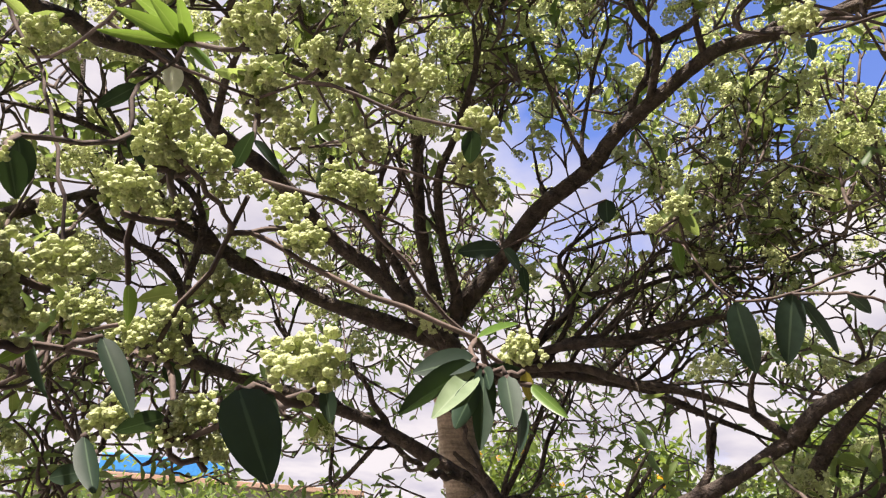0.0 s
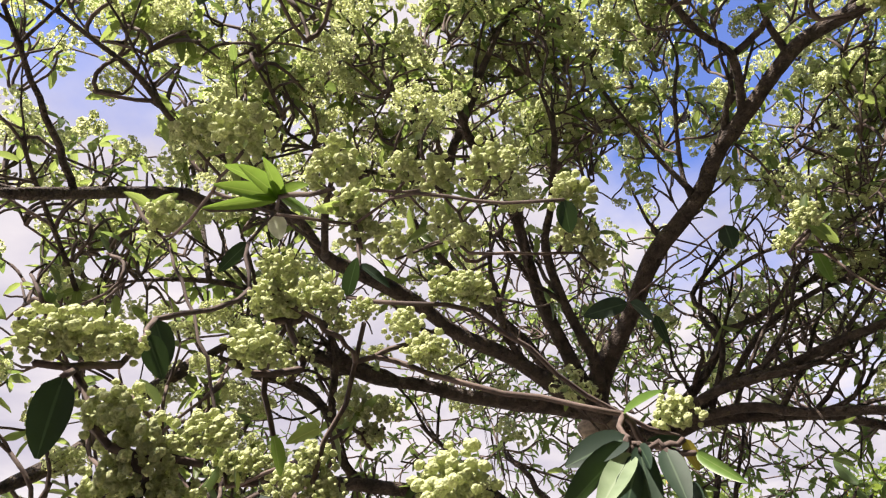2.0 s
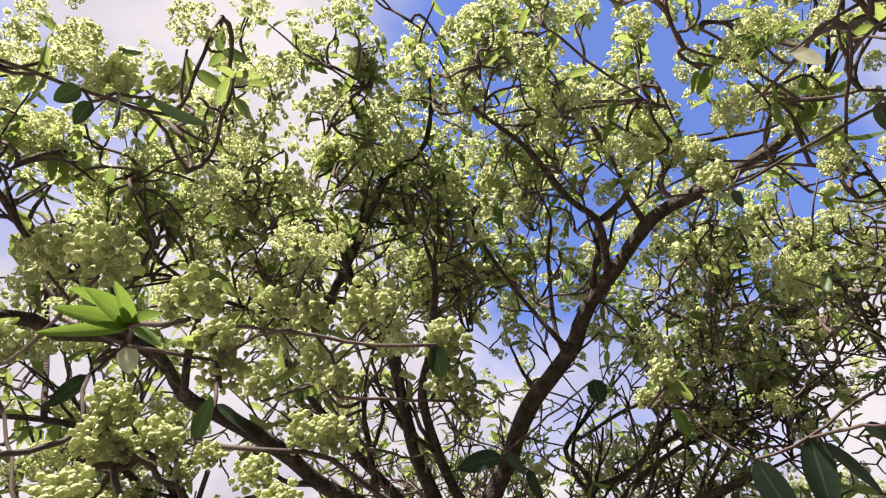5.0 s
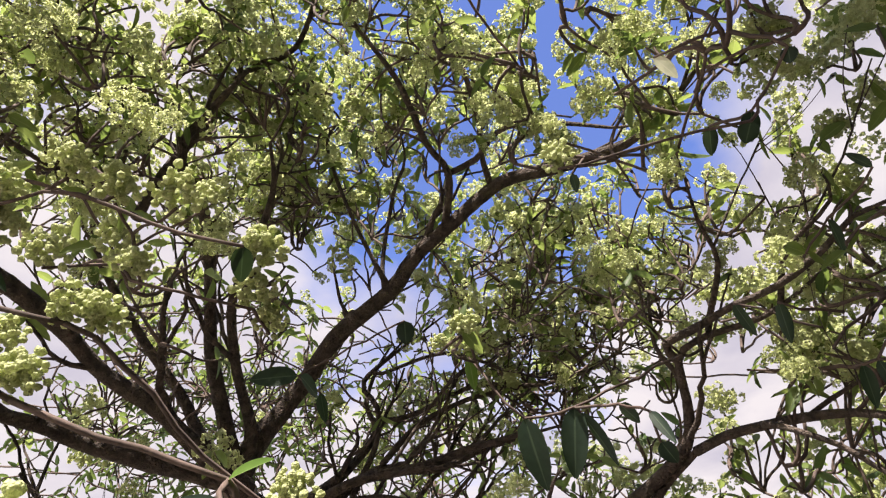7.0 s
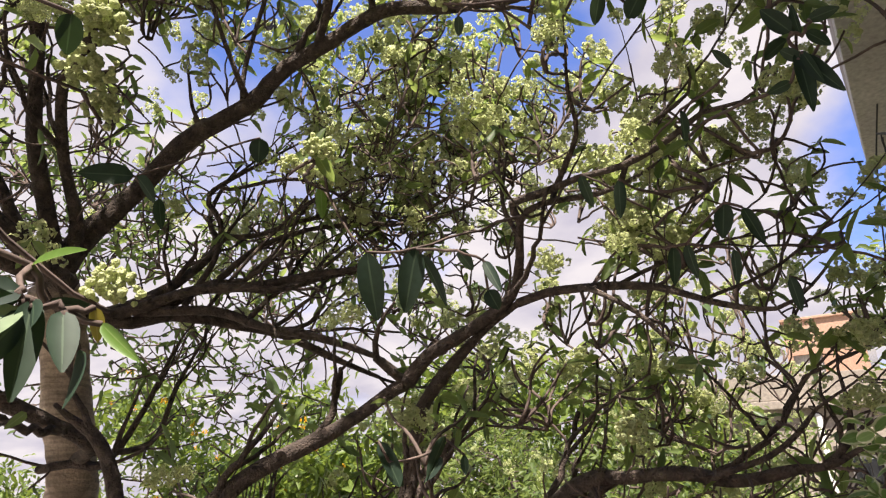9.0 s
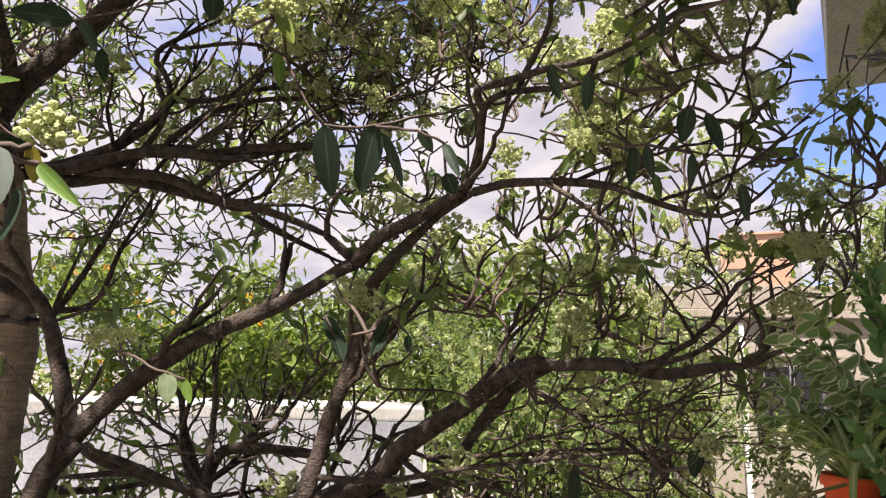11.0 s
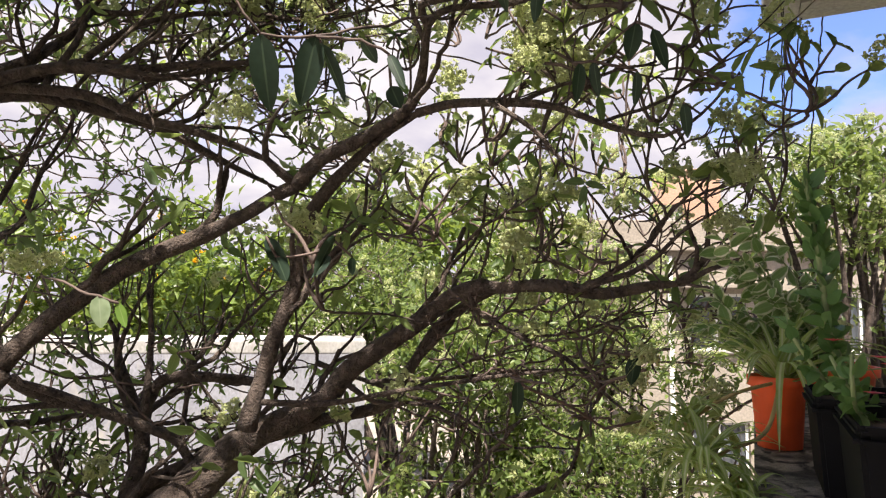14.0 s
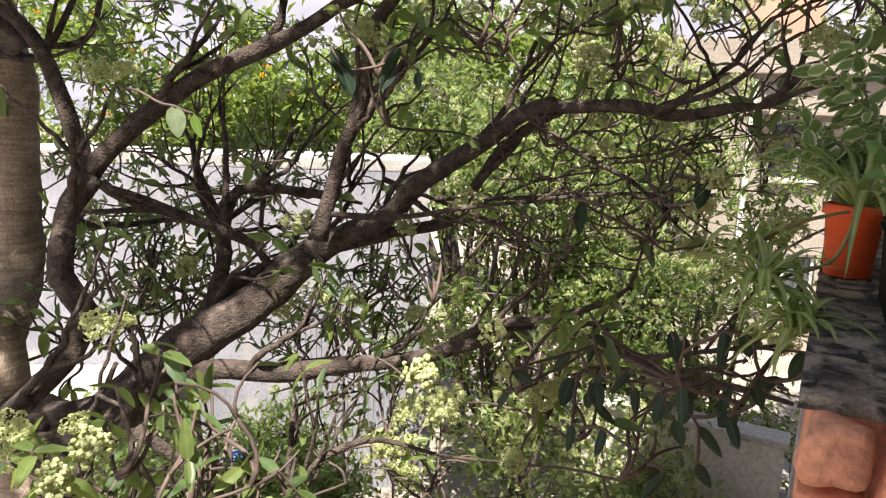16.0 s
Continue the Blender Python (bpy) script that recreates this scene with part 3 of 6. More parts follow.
limb(0.046, 0.034, (0.34, 2.8, 4.23), (0.51, 2.74, 4.42), (0.69, 2.67, 4.58), (0.88, 2.57, 4.69), (1.04, 2.45, 4.78), (1.18, 2.33, 4.89))
limb(0.036, 0.009, (1.18, 2.33, 4.89), (1.25, 2.24, 4.98), (1.36, 2.12, 5.06), (1.45, 1.98, 5.16), (1.44, 1.9, 5.29), (1.4, 1.83, 5.4), (1.43, 1.74, 5.44), (1.56, 1.58, 5.44), (1.62, 1.46, 5.46), (1.65, 1.34, 5.49), (1.68, 1.2, 5.54))
limb(0.02, 0.01, (1.17, 2.33, 4.9), (1.06, 2.33, 4.98), (1.04, 2.27, 5.09), (1.07, 2.19, 5.16))
limb(0.038, 0.026, (1.14, 2.62, 3.97), (1.18, 2.58, 4.17), (1.2, 2.54, 4.33), (1.26, 2.47, 4.51), (1.26, 2.4, 4.69), (1.26, 2.34, 4.8), (1.31, 2.24, 4.93), (1.4, 2.1, 5.07), (1.47, 1.97, 5.14))
limb(0.022, 0.009, (1.47, 1.97, 5.14), (1.51, 1.84, 5.15), (1.59, 1.67, 5.13), (1.67, 1.5, 5.09), (1.74, 1.33, 5), (1.78, 1.18, 4.95), (1.76, 1.05, 4.98), (1.72, 0.92, 5.05))
limb(0.014, 0.007, (1.54, 1.65, 5.11), (1.61, 1.53, 5.01), (1.64, 1.43, 4.89), (1.65, 1.32, 4.84))
limb(0.02, 0.009, (1.37, 1.82, 5.46), (1.41, 1.72, 5.46), (1.48, 1.56, 5.47), (1.53, 1.43, 5.46), (1.58, 1.26, 5.49), (1.58, 1.14, 5.51), (1.59, 1.02, 5.48), (1.58, 0.89, 5.5))
limb(0.014, 0.007, (1.49, 1.71, 5.5), (1.46, 1.54, 5.62), (1.36, 1.45, 5.71), (1.27, 1.34, 5.78), (1.2, 1.26, 5.8))
limb(0.014, 0.007, (1.58, 1.46, 5.5), (1.55, 1.35, 5.55), (1.57, 1.17, 5.59), (1.5, 1.1, 5.63))
limb(0.13, 0.078, (0.23, 2.86, 3.22), (0.37, 2.86, 3.27), (0.48, 2.87, 3.35), (0.71, 2.88, 3.52), (0.94, 2.85, 3.65), (1.2, 2.8, 3.87))
limb(0.074, 0.032, (1.2, 2.8, 3.87), (1.44, 2.62, 4.04), (1.53, 2.48, 4.19), (1.68, 2.29, 4.34), (1.77, 2.1, 4.5), (1.79, 1.96, 4.53))
limb(0.034, 0.02, (1.79, 1.96, 4.53), (1.92, 1.75, 4.53), (1.99, 1.56, 4.5), (2.03, 1.39, 4.53), (2.03, 1.28, 4.53))
limb(0.015, 0.005, (2.02, 1.29, 4.53), (2.05, 1.22, 4.59), (2.04, 1.19, 4.69), (2.01, 1.18, 4.79), (1.99, 1.15, 4.89))
limb(0.014, 0.005, (2.03, 1.28, 4.53), (2.03, 1.18, 4.57), (2.02, 1.08, 4.6), (2, 1, 4.67))
limb(0.011, 0.004, (2.05, 1.25, 4.57), (2.03, 1.23, 4.64), (2, 1.24, 4.73), (1.98, 1.21, 4.81))
limb(0.01, 0.004, (2.06, 1.23, 4.59), (2.01, 1.15, 4.63), (1.98, 1.04, 4.66))
limb(0.016, 0.007, (1.83, 1.49, 4.52), (1.9, 1.38, 4.56), (1.95, 1.31, 4.62), (1.98, 1.25, 4.69), (2.02, 1.15, 4.75), (2.05, 1.07, 4.81))
limb(0.046, 0.02, (1.25, 2.78, 3.9), (1.5, 2.61, 3.98), (1.66, 2.45, 4.04), (1.73, 2.35, 4.2), (1.79, 2.25, 4.37), (1.85, 2.12, 4.46), (1.92, 1.98, 4.53))
limb(0.018, 0.008, (1.36, 2.37, 4.08), (1.56, 2.19, 4.13), (1.74, 1.99, 4.17), (1.88, 1.79, 4.21), (1.97, 1.61, 4.23), (1.99, 1.5, 4.17), (2.01, 1.36, 4.1))
limb(0.016, 0.008, (1.77, 1.99, 4.44), (1.88, 1.8, 4.32), (1.92, 1.68, 4.27), (1.97, 1.51, 4.13), (1.97, 1.42, 4.09))
limb(0.015, 0.007, (1.57, 2.36, 4.07), (1.69, 2.21, 4.07), (1.78, 2.06, 4.02), (1.82, 1.95, 3.97), (1.83, 1.86, 3.94))
limb(0.058, 0.04, (0.48, 2.89, 3.34), (0.63, 2.84, 3.39), (0.79, 2.78, 3.41), (1, 2.67, 3.39), (1.21, 2.56, 3.41), (1.41, 2.43, 3.45), (1.61, 2.3, 3.52))
limb(0.04, 0.016, (1.61, 2.3, 3.52), (1.77, 2.12, 3.61), (1.9, 1.93, 3.64), (1.99, 1.72, 3.62), (2.05, 1.5, 3.57), (2.1, 1.31, 3.6), (2.12, 1.13, 3.61))
limb(0.028, 0.012, (1.61, 2.3, 3.54), (1.71, 2.17, 3.64), (1.82, 1.98, 3.7), (1.92, 1.81, 3.78), (1.95, 1.68, 3.88), (1.94, 1.62, 4.06))
limb(0.046, 0.03, (0.71, 3.01, 3.51), (0.79, 3.04, 3.65), (0.87, 3.04, 3.72), (1.04, 3, 3.79), (1.21, 2.96, 3.88), (1.29, 2.94, 3.91))
limb(0.04, 0.022, (0.82, 3.04, 3.67), (0.87, 3.07, 3.81), (0.89, 3.12, 3.96), (0.93, 3.14, 4.09), (1.03, 3.13, 4.14), (1.31, 3.05, 4.11), (1.51, 2.97, 4.06))
limb(0.022, 0.01, (0.89, 3.09, 4.02), (0.92, 3.17, 4.21), (0.93, 3.24, 4.42), (0.96, 3.3, 4.65))
limb(0.03, 0.02, (1.05, 2.94, 3.77), (1.01, 2.99, 3.87), (0.92, 3.03, 3.93), (0.73, 3.1, 4.01), (0.51, 3.16, 4.11), (0.35, 3.2, 4.17))
limb(0.02, 0.01, (0.73, 3.12, 4.01), (0.58, 3.19, 4.04), (0.39, 3.25, 4.03), (0.23, 3.29, 4.05))
limb(0.02, 0.009, (0.87, 3.3, 3.99), (0.83, 3.33, 4.2), (0.91, 3.32, 4.47), (1.06, 3.27, 4.68))
limb(0.04, 0.026, (-0.09, 2.58, 3.35), (0, 2.56, 3.36), (0.16, 2.54, 3.36), (0.29, 2.5, 3.34), (0.4, 2.47, 3.36))
limb(0.04, 0.034, (0.4, 2.7, 3.26), (0.41, 2.68, 3.36), (0.44, 2.66, 3.45))
limb(0.03, 0.012, (0.78, 2.19, 3.02), (0.87, 2.21, 3.12), (0.96, 2.21, 3.21), (1.12, 2.15, 3.28), (1.22, 2.08, 3.28), (1.35, 1.96, 3.25), (1.53, 1.8, 3.25))
limb(0.03, 0.012, (1, 2.69, 2.75), (1.07, 2.79, 2.96), (1.13, 2.86, 3.14), (1.27, 2.82, 3.17), (1.44, 2.75, 3.2))
limb(0.03, 0.022, (0.41, 3.19, 4.16), (0.54, 3.19, 4.08), (0.71, 3.17, 4.01), (0.91, 3.13, 3.93), (1.04, 3.1, 3.86), (1.09, 3.08, 3.74))
limb(0.04, 0.016, (0.89, 3.18, 3.49), (0.91, 3.26, 3.74), (0.94, 3.3, 3.89), (0.89, 3.35, 4.05), (0.84, 3.4, 4.21), (0.82, 3.42, 4.34), (0.74, 3.46, 4.47))
limb(0.022, 0.01, (0.97, 3.27, 3.99), (1.11, 3.28, 4.07), (1.22, 3.29, 4.1), (1.36, 3.28, 4.06), (1.53, 3.25, 4.11), (1.71, 3.21, 4.14))
limb(0.024, 0.01, (0.34, 3.28, 3.98), (0.53, 3.35, 3.95), (0.73, 3.42, 3.95), (0.97, 3.47, 3.89))
limb(0.034, 0.026, (0.82, 3.11, 3.55), (0.96, 3.08, 3.7), (1.12, 3.01, 3.77), (1.32, 2.91, 3.86))
limb(0.016, 0.008, (0.96, 3.38, 4.04), (1, 3.45, 4.31), (0.98, 3.5, 4.53), (1.05, 3.53, 4.68), (1.17, 3.54, 4.83))
limb(0.014, 0.007, (1.53, 2.98, 4.31), (1.63, 2.98, 4.22), (1.62, 3.03, 4.07), (1.53, 3.11, 3.93), (1.39, 3.21, 3.87))
limb(0.018, 0.008, (1.91, 2.73, 4.05), (2.13, 2.64, 3.96), (2.29, 2.56, 3.83), (2.47, 2.49, 3.84))
limb(0.017, 0.007, (1.8, 2.69, 4.1), (2.08, 2.58, 4.11), (2.38, 2.42, 4.14), (2.64, 2.25, 4.15), (2.85, 2.11, 4.19))
limb(0.014, 0.007, (2.26, 1.83, 3.52), (2.39, 1.73, 3.43), (2.56, 1.58, 3.39), (2.68, 1.42, 3.3))


def branch_out(start, way, length, r0, level):
    """A thinner branch that leaves a limb, rises and forks."""
    bend = unit(way + np.array((0, 0, 0.35)) + rng.normal(0, 0.3, 3))
    a, b = start + way * length * 0.45, start + way * length * 0.45 + bend * length * 0.55
    if min(np.linalg.norm(q - (0.05, 0.1, EYE)) for q in (a, b)) < 1.25 or b[2] > EYE + 2.3:
        return
    path = spline([tuple(start), tuple(a), tuple(b)], 0.04)
    path[1:-1] += rng.normal(0, r0 * 0.3, path[1:-1].shape)
    r = np.linspace(r0, r0 * 0.5, len(path))
    v, f = tube(path, r, 7, 0.04, rng)
    link_mesh("branch", v.tolist(), f, bark_shaded, tree)
    nodes.append(path), node_r.append(r)
    high = b[2] > EYE + 0.8
    if level == 0:
        tips.append((b, 0.7 if high else 0.08))
        return
    for _ in range(2 + int(rng.random() < 0.4)):
        k = int(rng.uniform(0.45, 0.99) * (len(path) - 1))
        branch_out(path[k], unit(bend + rng.normal(0, 0.5, 3)), length * rng.uniform(0.6, 0.9), r[k] * 0.75, level - 1)


AXIS = np.array((0.3, 3.3))
for path, r in zip(list(nodes), list(node_r)):
    span = np.linalg.norm(np.diff(path, axis=0), axis=1).sum()
    if r[0] > 0.09:
        continue
    for _ in range(int(span * 1.7 + rng.random())):
        k = int(rng.uniform(0.2, 0.97) * (len(path) - 1))
        if path[k][0] > 1.35 * path[k][1]:
            continue
        out = np.append(path[k][:2] - AXIS, 0.0)
        way = unit(unit(path[min(k + 1, len(path) - 1)] - path[max(k - 1, 0)]) * 0.7 + unit(out) * 0.3 + (0, 0, 0.55) + rng.normal(0, 0.35, 3))
        branch_out(path[k], way, rng.uniform(0.3, 0.55), min(r[k] * 0.6, 0.019), 1)
# limbs that end in the open divide once more
woods = list(nodes)
for i, (path, r) in enumerate(zip(woods, list(node_r))):
    if r[-1] > 0.045 or r[-1] < 0.009 or len(path) < 8:
        continue
    rest_of = np.vstack([p for j, p in enumerate(woods) if j != i])
    if np.min(np.linalg.norm(rest_of - path[-1], axis=1)) < 0.12:
        continue
    ahead = unit(path[-1] - path[-4])
    for _ in range(3):
        branch_out(path[-1], unit(ahead + rng.normal(0, 0.35, 3)), rng.uniform(0.25, 0.45), r[-1] * 0.75, 1)
for middle, reach, count, flowering in (
    ((-1.04, 1.59, 6.17), 0.4, 26, 0.8),
    ((-0.8, 1.75, 6.71), 0.45, 40, 0.8),
    ((-0.82, 1.07, 6.27), 0.3, 16, 0.6),
    ((-0.42, 1.75, 7.19), 0.35, 30, 0.85),
    ((-0.01, 1.72, 7.24), 0.4, 34, 0.8),
    ((0.51, 1.72, 6.96), 0.4, 30, 0.85),
    ((0.82, 1.3, 6.52), 0.35, 28, 0.9),
    ((1.11, 1.31, 6.37), 0.35, 30, 0.9),
    ((1.39, 1.22, 6.24), 0.35, 15, 0.8),
    ((1.36, 0.97, 5.99), 0.3, 11, 0.8),
    ((-0.44, 2.22, 6.95), 0.45, 34, 0.5),
    ((0.11, 2.54, 7.1), 0.5, 34, 0.5),
    ((0.57, 2.5, 7.09), 0.45, 30, 0.5),
    ((0.94, 2.13, 6.9), 0.4, 26, 0.5),
):
    spray(middle, reach, count, flowering)
for middle, reach, count, flowering in (
    ((1.53, 2.58, 6.56), 0.45, 40, 0.8),
    ((1.88, 2.43, 6.46), 0.4, 34, 0.8),
    ((1.16, 3.04, 6.53), 0.5, 44, 0.8),
    ((1.74, 3, 6.36), 0.5, 50, 0.7),
    ((2.16, 2.77, 6.29), 0.45, 40, 0.7),
    ((0.41, 3.21, 6.91), 0.6, 40, 0.6),
    ((-0.23, 2.84, 7.07), 0.5, 34, 0.5),
    ((0.29, 2.3, 7.31), 0.4, 24, 0.7),
    ((1.35, 1.08, 5.97), 0.28, 14, 0.8),
    ((1.52, 1, 5.69), 0.26, 11, 0.5),
    ((1.33, 0.72, 5.6), 0.25, 6, 0.1),
    ((1.32, 1.31, 5.8), 0.2, 6, 0.9),
    ((1.91, 1.53, 5.59), 0.35, 16, 0.6),
    ((1.88, 1.36, 5.38), 0.3, 14, 0.2),
):
    spray(middle, reach, count, flowering)
for middle, reach, count, flowering in (
    ((1.92, 1.94, 5.41), 0.4, 16, 0.5),
    ((2.4, 2.15, 5.11), 0.5, 21, 0.6),
    ((1.69, 2.85, 6.5), 0.5, 40, 0.7),
    ((1.27, 3.33, 5.99), 0.5, 26, 0.3),
    ((1.67, 2.81, 5.66), 0.4, 20, 0.5),
    ((0.14, 3.11, 6.41), 0.5, 24, 0.3),
    ((1.06, 3.9, 5.85), 0.6, 30, 0.05),
    ((-0.73, 4.27, 5.86), 0.6, 40, 0),
    ((-0.38, 4.1, 6.04), 0.55, 40, 0),
    ((0.23, 4.27, 6.2), 0.5, 40, 0),
    ((-0.85, 4.4, 5.55), 0.6, 40, 0),
    ((-0.1, 4.32, 6.19), 0.6, 44, 0),
    ((0.41, 3.98, 6.42), 0.6, 40, 0.05),
    ((-0.32, 3.85, 6.69), 0.6, 40, 0.1),
):
    spray(middle, reach, count, flowering)
for middle, reach, count, flowering in (
    ((1.12, 3.99, 6.09), 0.6, 36, 0.05),
    ((0.74, 4.02, 6.27), 0.55, 34, 0.05),
    ((-0.47, 4.15, 6.29), 0.55, 34, 0),
    ((-0.62, 3.64, 6.59), 0.5, 30, 0.2),
    ((0.25, 4.08, 6.3), 0.5, 34, 0),
    ((0.85, 4.13, 6), 0.5, 17, 0),
    ((1.5, 4, 5.89), 0.5, 30, 0.05),
    ((0.99, 4.51, 5.27), 0.5, 17, 0),
    ((0.39, 4.55, 5.46), 0.5, 17, 0),
    ((-1.22, 3.13, 6.72), 0.5, 40, 0.2),
    ((-1.49, 3.2, 6.43), 0.5, 40, 0.05),
    ((-1.85, 1.63, 6.85), 0.5, 30, 0.6),
    ((-1.07, 0.76, 6.02), 0.22, 6, 0.95),
    ((-0.95, 2.12, 7), 0.5, 40, 0.8),
):
    spray(middle, reach, count, flowering)
for middle, reach, count, flowering in (
    ((-0.31, 2.43, 6.88), 0.5, 40, 0.8),
    ((0.4, 2.46, 6.85), 0.5, 34, 0.8),
    ((-2.22, 2.02, 6.47), 0.5, 40, 0.1),
    ((-1.84, 2.64, 6.52), 0.5, 40, 0.1),
    ((-0.6, 3.79, 6.3), 0.5, 40, 0.05),
    ((-0.31, 4.15, 6.06), 0.5, 20, 0),
    ((-0.55, 4.26, 5.64), 0.5, 20, 0),
    ((0.14, 3.88, 6.23), 0.5, 36, 0.05),
    ((0.07, 4.56, 5.44), 0.5, 20, 0),
    ((-0.57, 3.36, 5.77), 0.4, 26, -1),
    ((-0.27, 3.15, 6.11), 0.4, 26, -1),
    ((0.33, 3.3, 5.8), 0.4, 24, -1),
    ((1.86, 1.75, 4.27), 0.35, 34, -1),
    ((1.93, 1.5, 4.19), 0.3, 30, -1),
):
    spray(middle, reach, count, flowering)
for middle, reach, count, flowering in (
    ((1.83, 1.93, 4.45), 0.3, 26, -1),
    ((2.01, 1.4, 4.53), 0.25, 24, -1),
    ((1.84, 2.03, 4.14), 0.3, 20, -1),
    ((2.08, 1.25, 4.79), 0.25, 20, -1),
    ((1.31, 2.68, 5.89), 0.45, 40, -1),
    ((1.53, 2.25, 5.98), 0.4, 30, -1),
    ((1.66, 2.45, 6.25), 0.45, 34, -1),
    ((1.16, 2.79, 6.14), 0.45, 34, -1),
    ((1.58, 2.9, 6.04), 0.5, 40, -1),
    ((1.04, 3.11, 6.08), 0.5, 30, -1),
    ((1.92, 2.7, 6), 0.4, 30, -1),
    ((0.04, 2.87, 6.39), 0.5, 26, -1),
    ((1.48, 2.73, 5.87), 0.45, 40, -1),
    ((1, 3.02, 5.93), 0.45, 34, -1),
):
    spray(middle, reach, count, flowering)
for middle, reach, count, flowering in (
    ((1.71, 2.1, 6), 0.4, 24, -1),
    ((1.09, 2.98, 5.98), 0.5, 30, -1),
    ((-0.24, 2.88, 5.88), 0.45, 24, -1),
    ((-0.78, 2.77, 5.9), 0.45, 24, -1),
    ((-1.66, 1.92, 5.68), 0.45, 24, -1),
    ((-0.04, 2.63, 6.33), 0.45, 24, -1),
    ((1.93, 1.82, 4.29), 0.35, 26, -1),
    ((2.04, 1.33, 4.76), 0.25, 16, -1),
    ((2, 1.74, 4.26), 0.3, 18, -1),
    ((1.06, 3.05, 4.15), 0.35, 14, -1),
    ((0.46, 3.27, 5.2), 0.35, 12, -1),
    ((-1.77, 1.5, 6.41), 0.5, 36, 0.4),
    ((-1.16, 1.52, 6.27), 0.4, 26, 0.8),
    ((-1.89, 1.78, 6.01), 0.45, 44, 0.15),
):
    spray(middle, reach, count, flowering)
for middle, reach, count, flowering in (
    ((-1.68, 2.21, 6.1), 0.45, 44, 0.15),
    ((-1.05, 2, 6.78), 0.45, 40, 0.7),
    ((-0.59, 2.29, 6.95), 0.45, 40, 0.6),
    ((-0.13, 2.67, 6.93), 0.5, 40, 0.7),
    ((0.39, 2.73, 6.83), 0.45, 34, 0.7),
    ((-0.41, 2.1, 5.99), 0.3, 16, 0.8),
    ((-1.73, 1.64, 5.55), 0.4, 26, 0.1),
    ((-1.57, 1.77, 4.92), 0.4, 30, 0.1),
    ((-1.75, 2.59, 5.18), 0.5, 30, 0),
    ((-1.88, 3.51, 5.82), 0.5, 40, 0),
    ((-1.13, 4.26, 5.81), 0.6, 50, 0),
    ((0.99, 4.06, 5.87), 0.6, 40, 0.05),
    ((0.96, 4.63, 5.31), 0.6, 22, 0),
    ((1.45, 3.81, 5.53), 0.6, 40, 0.05),
):
    spray(middle, reach, count, flowering)
for middle, reach, count, flowering in (
    ((1.37, 3.2, 6.02), 0.5, 44, 0.4),
    ((-1.39, 3.9, 5.19), 0.6, 36, 0),
    ((-0.23, 4.93, 5.26), 0.6, 34, 0),
    ((-1.6, 2.1, 5.93), 0.5, 50, 0.15),
    ((-1.57, 2.55, 4.76), 0.5, 40, 0),
    ((-1.43, 3.05, 4.99), 0.5, 34, 0),
    ((-1.56, 2.5, 5.09), 0.5, 30, 0),
    ((0.89, 4.07, 5.9), 0.5, 34, 0),
    ((1.71, 3.13, 5.03), 0.5, 34, 0.5),
    ((1.74, 1.36, 5.2), 0.3, 19, 0.1),
    ((1.85, 1.19, 5.21), 0.3, 15, 0.5),
    ((2.27, 1.78, 4.92), 0.4, 9, 0.5),
    ((2.36, 2.55, 5.01), 0.4, 10, 0.6),
):
    spray(middle, reach, count, flowering)
for middle, reach, count, flowering in (
    ((2.18, 1.07, 5.14), 0.35, 15, 0.3),
    ((1.85, 2.09, 5.85), 0.4, 30, 0.7),
    ((1.76, 1.45, 5.54), 0.35, 15, 0.3),
    ((1.46, 0.96, 5.48), 0.3, 9, 0.2),
    ((1.55, 1, 5.3), 0.22, 5, 0.3),
    ((1.26, 4.25, 5.19), 0.6, 20, 0),
    ((0.79, 4.54, 5.27), 0.5, 17, 0),
    ((1.96, 1.77, 5.14), 0.3, 10, 0.4),
    ((1.44, 4.35, 4.63), 0.6, 24, 0),
    ((1.45, 2.27, 4.77), 0.35, 20, 0.05),
    ((2.44, 1.06, 5.09), 0.25, 9, 0.6),
    ((2.18, 1.52, 4.4), 0.4, 8, 0.6),
):
    spray(middle, reach, count, flowering)
for middle, reach, count, flowering in (
    ((2.07, 1.81, 4.21), 0.4, 6, 0.4),
    ((1.97, 2.16, 4.03), 0.4, 8, 0.2),
    ((0.54, 3.42, 3.75), 0.4, 44, 0),
    ((1.37, 4.01, 3.47), 0.5, 40, 0),
    ((1.79, 4.15, 3.92), 0.5, 34, 0),
    ((0.99, 4.41, 4.04), 0.5, 34, 0),
    ((2.01, 3.64, 3.18), 0.5, 34, 0),
    ((0.4, 4.08, 4), 0.5, 30, 0),
    ((0.79, 3.52, 3.48), 0.4, 26, 0),
    ((0.47, 3.6, 4.47), 0.5, 20, 0),
    ((1.69, 3.44, 3.49), 0.5, 34, 0),
    ((1.42, 3.67, 4.15), 0.5, 20, 0),
    ((1.78, 1.47, 3.98), 0.35, 8, 0.1),
    ((1.7, 1.57, 3.63), 0.35, 8, 0.3),
):
    spray(middle, reach, count, flowering)
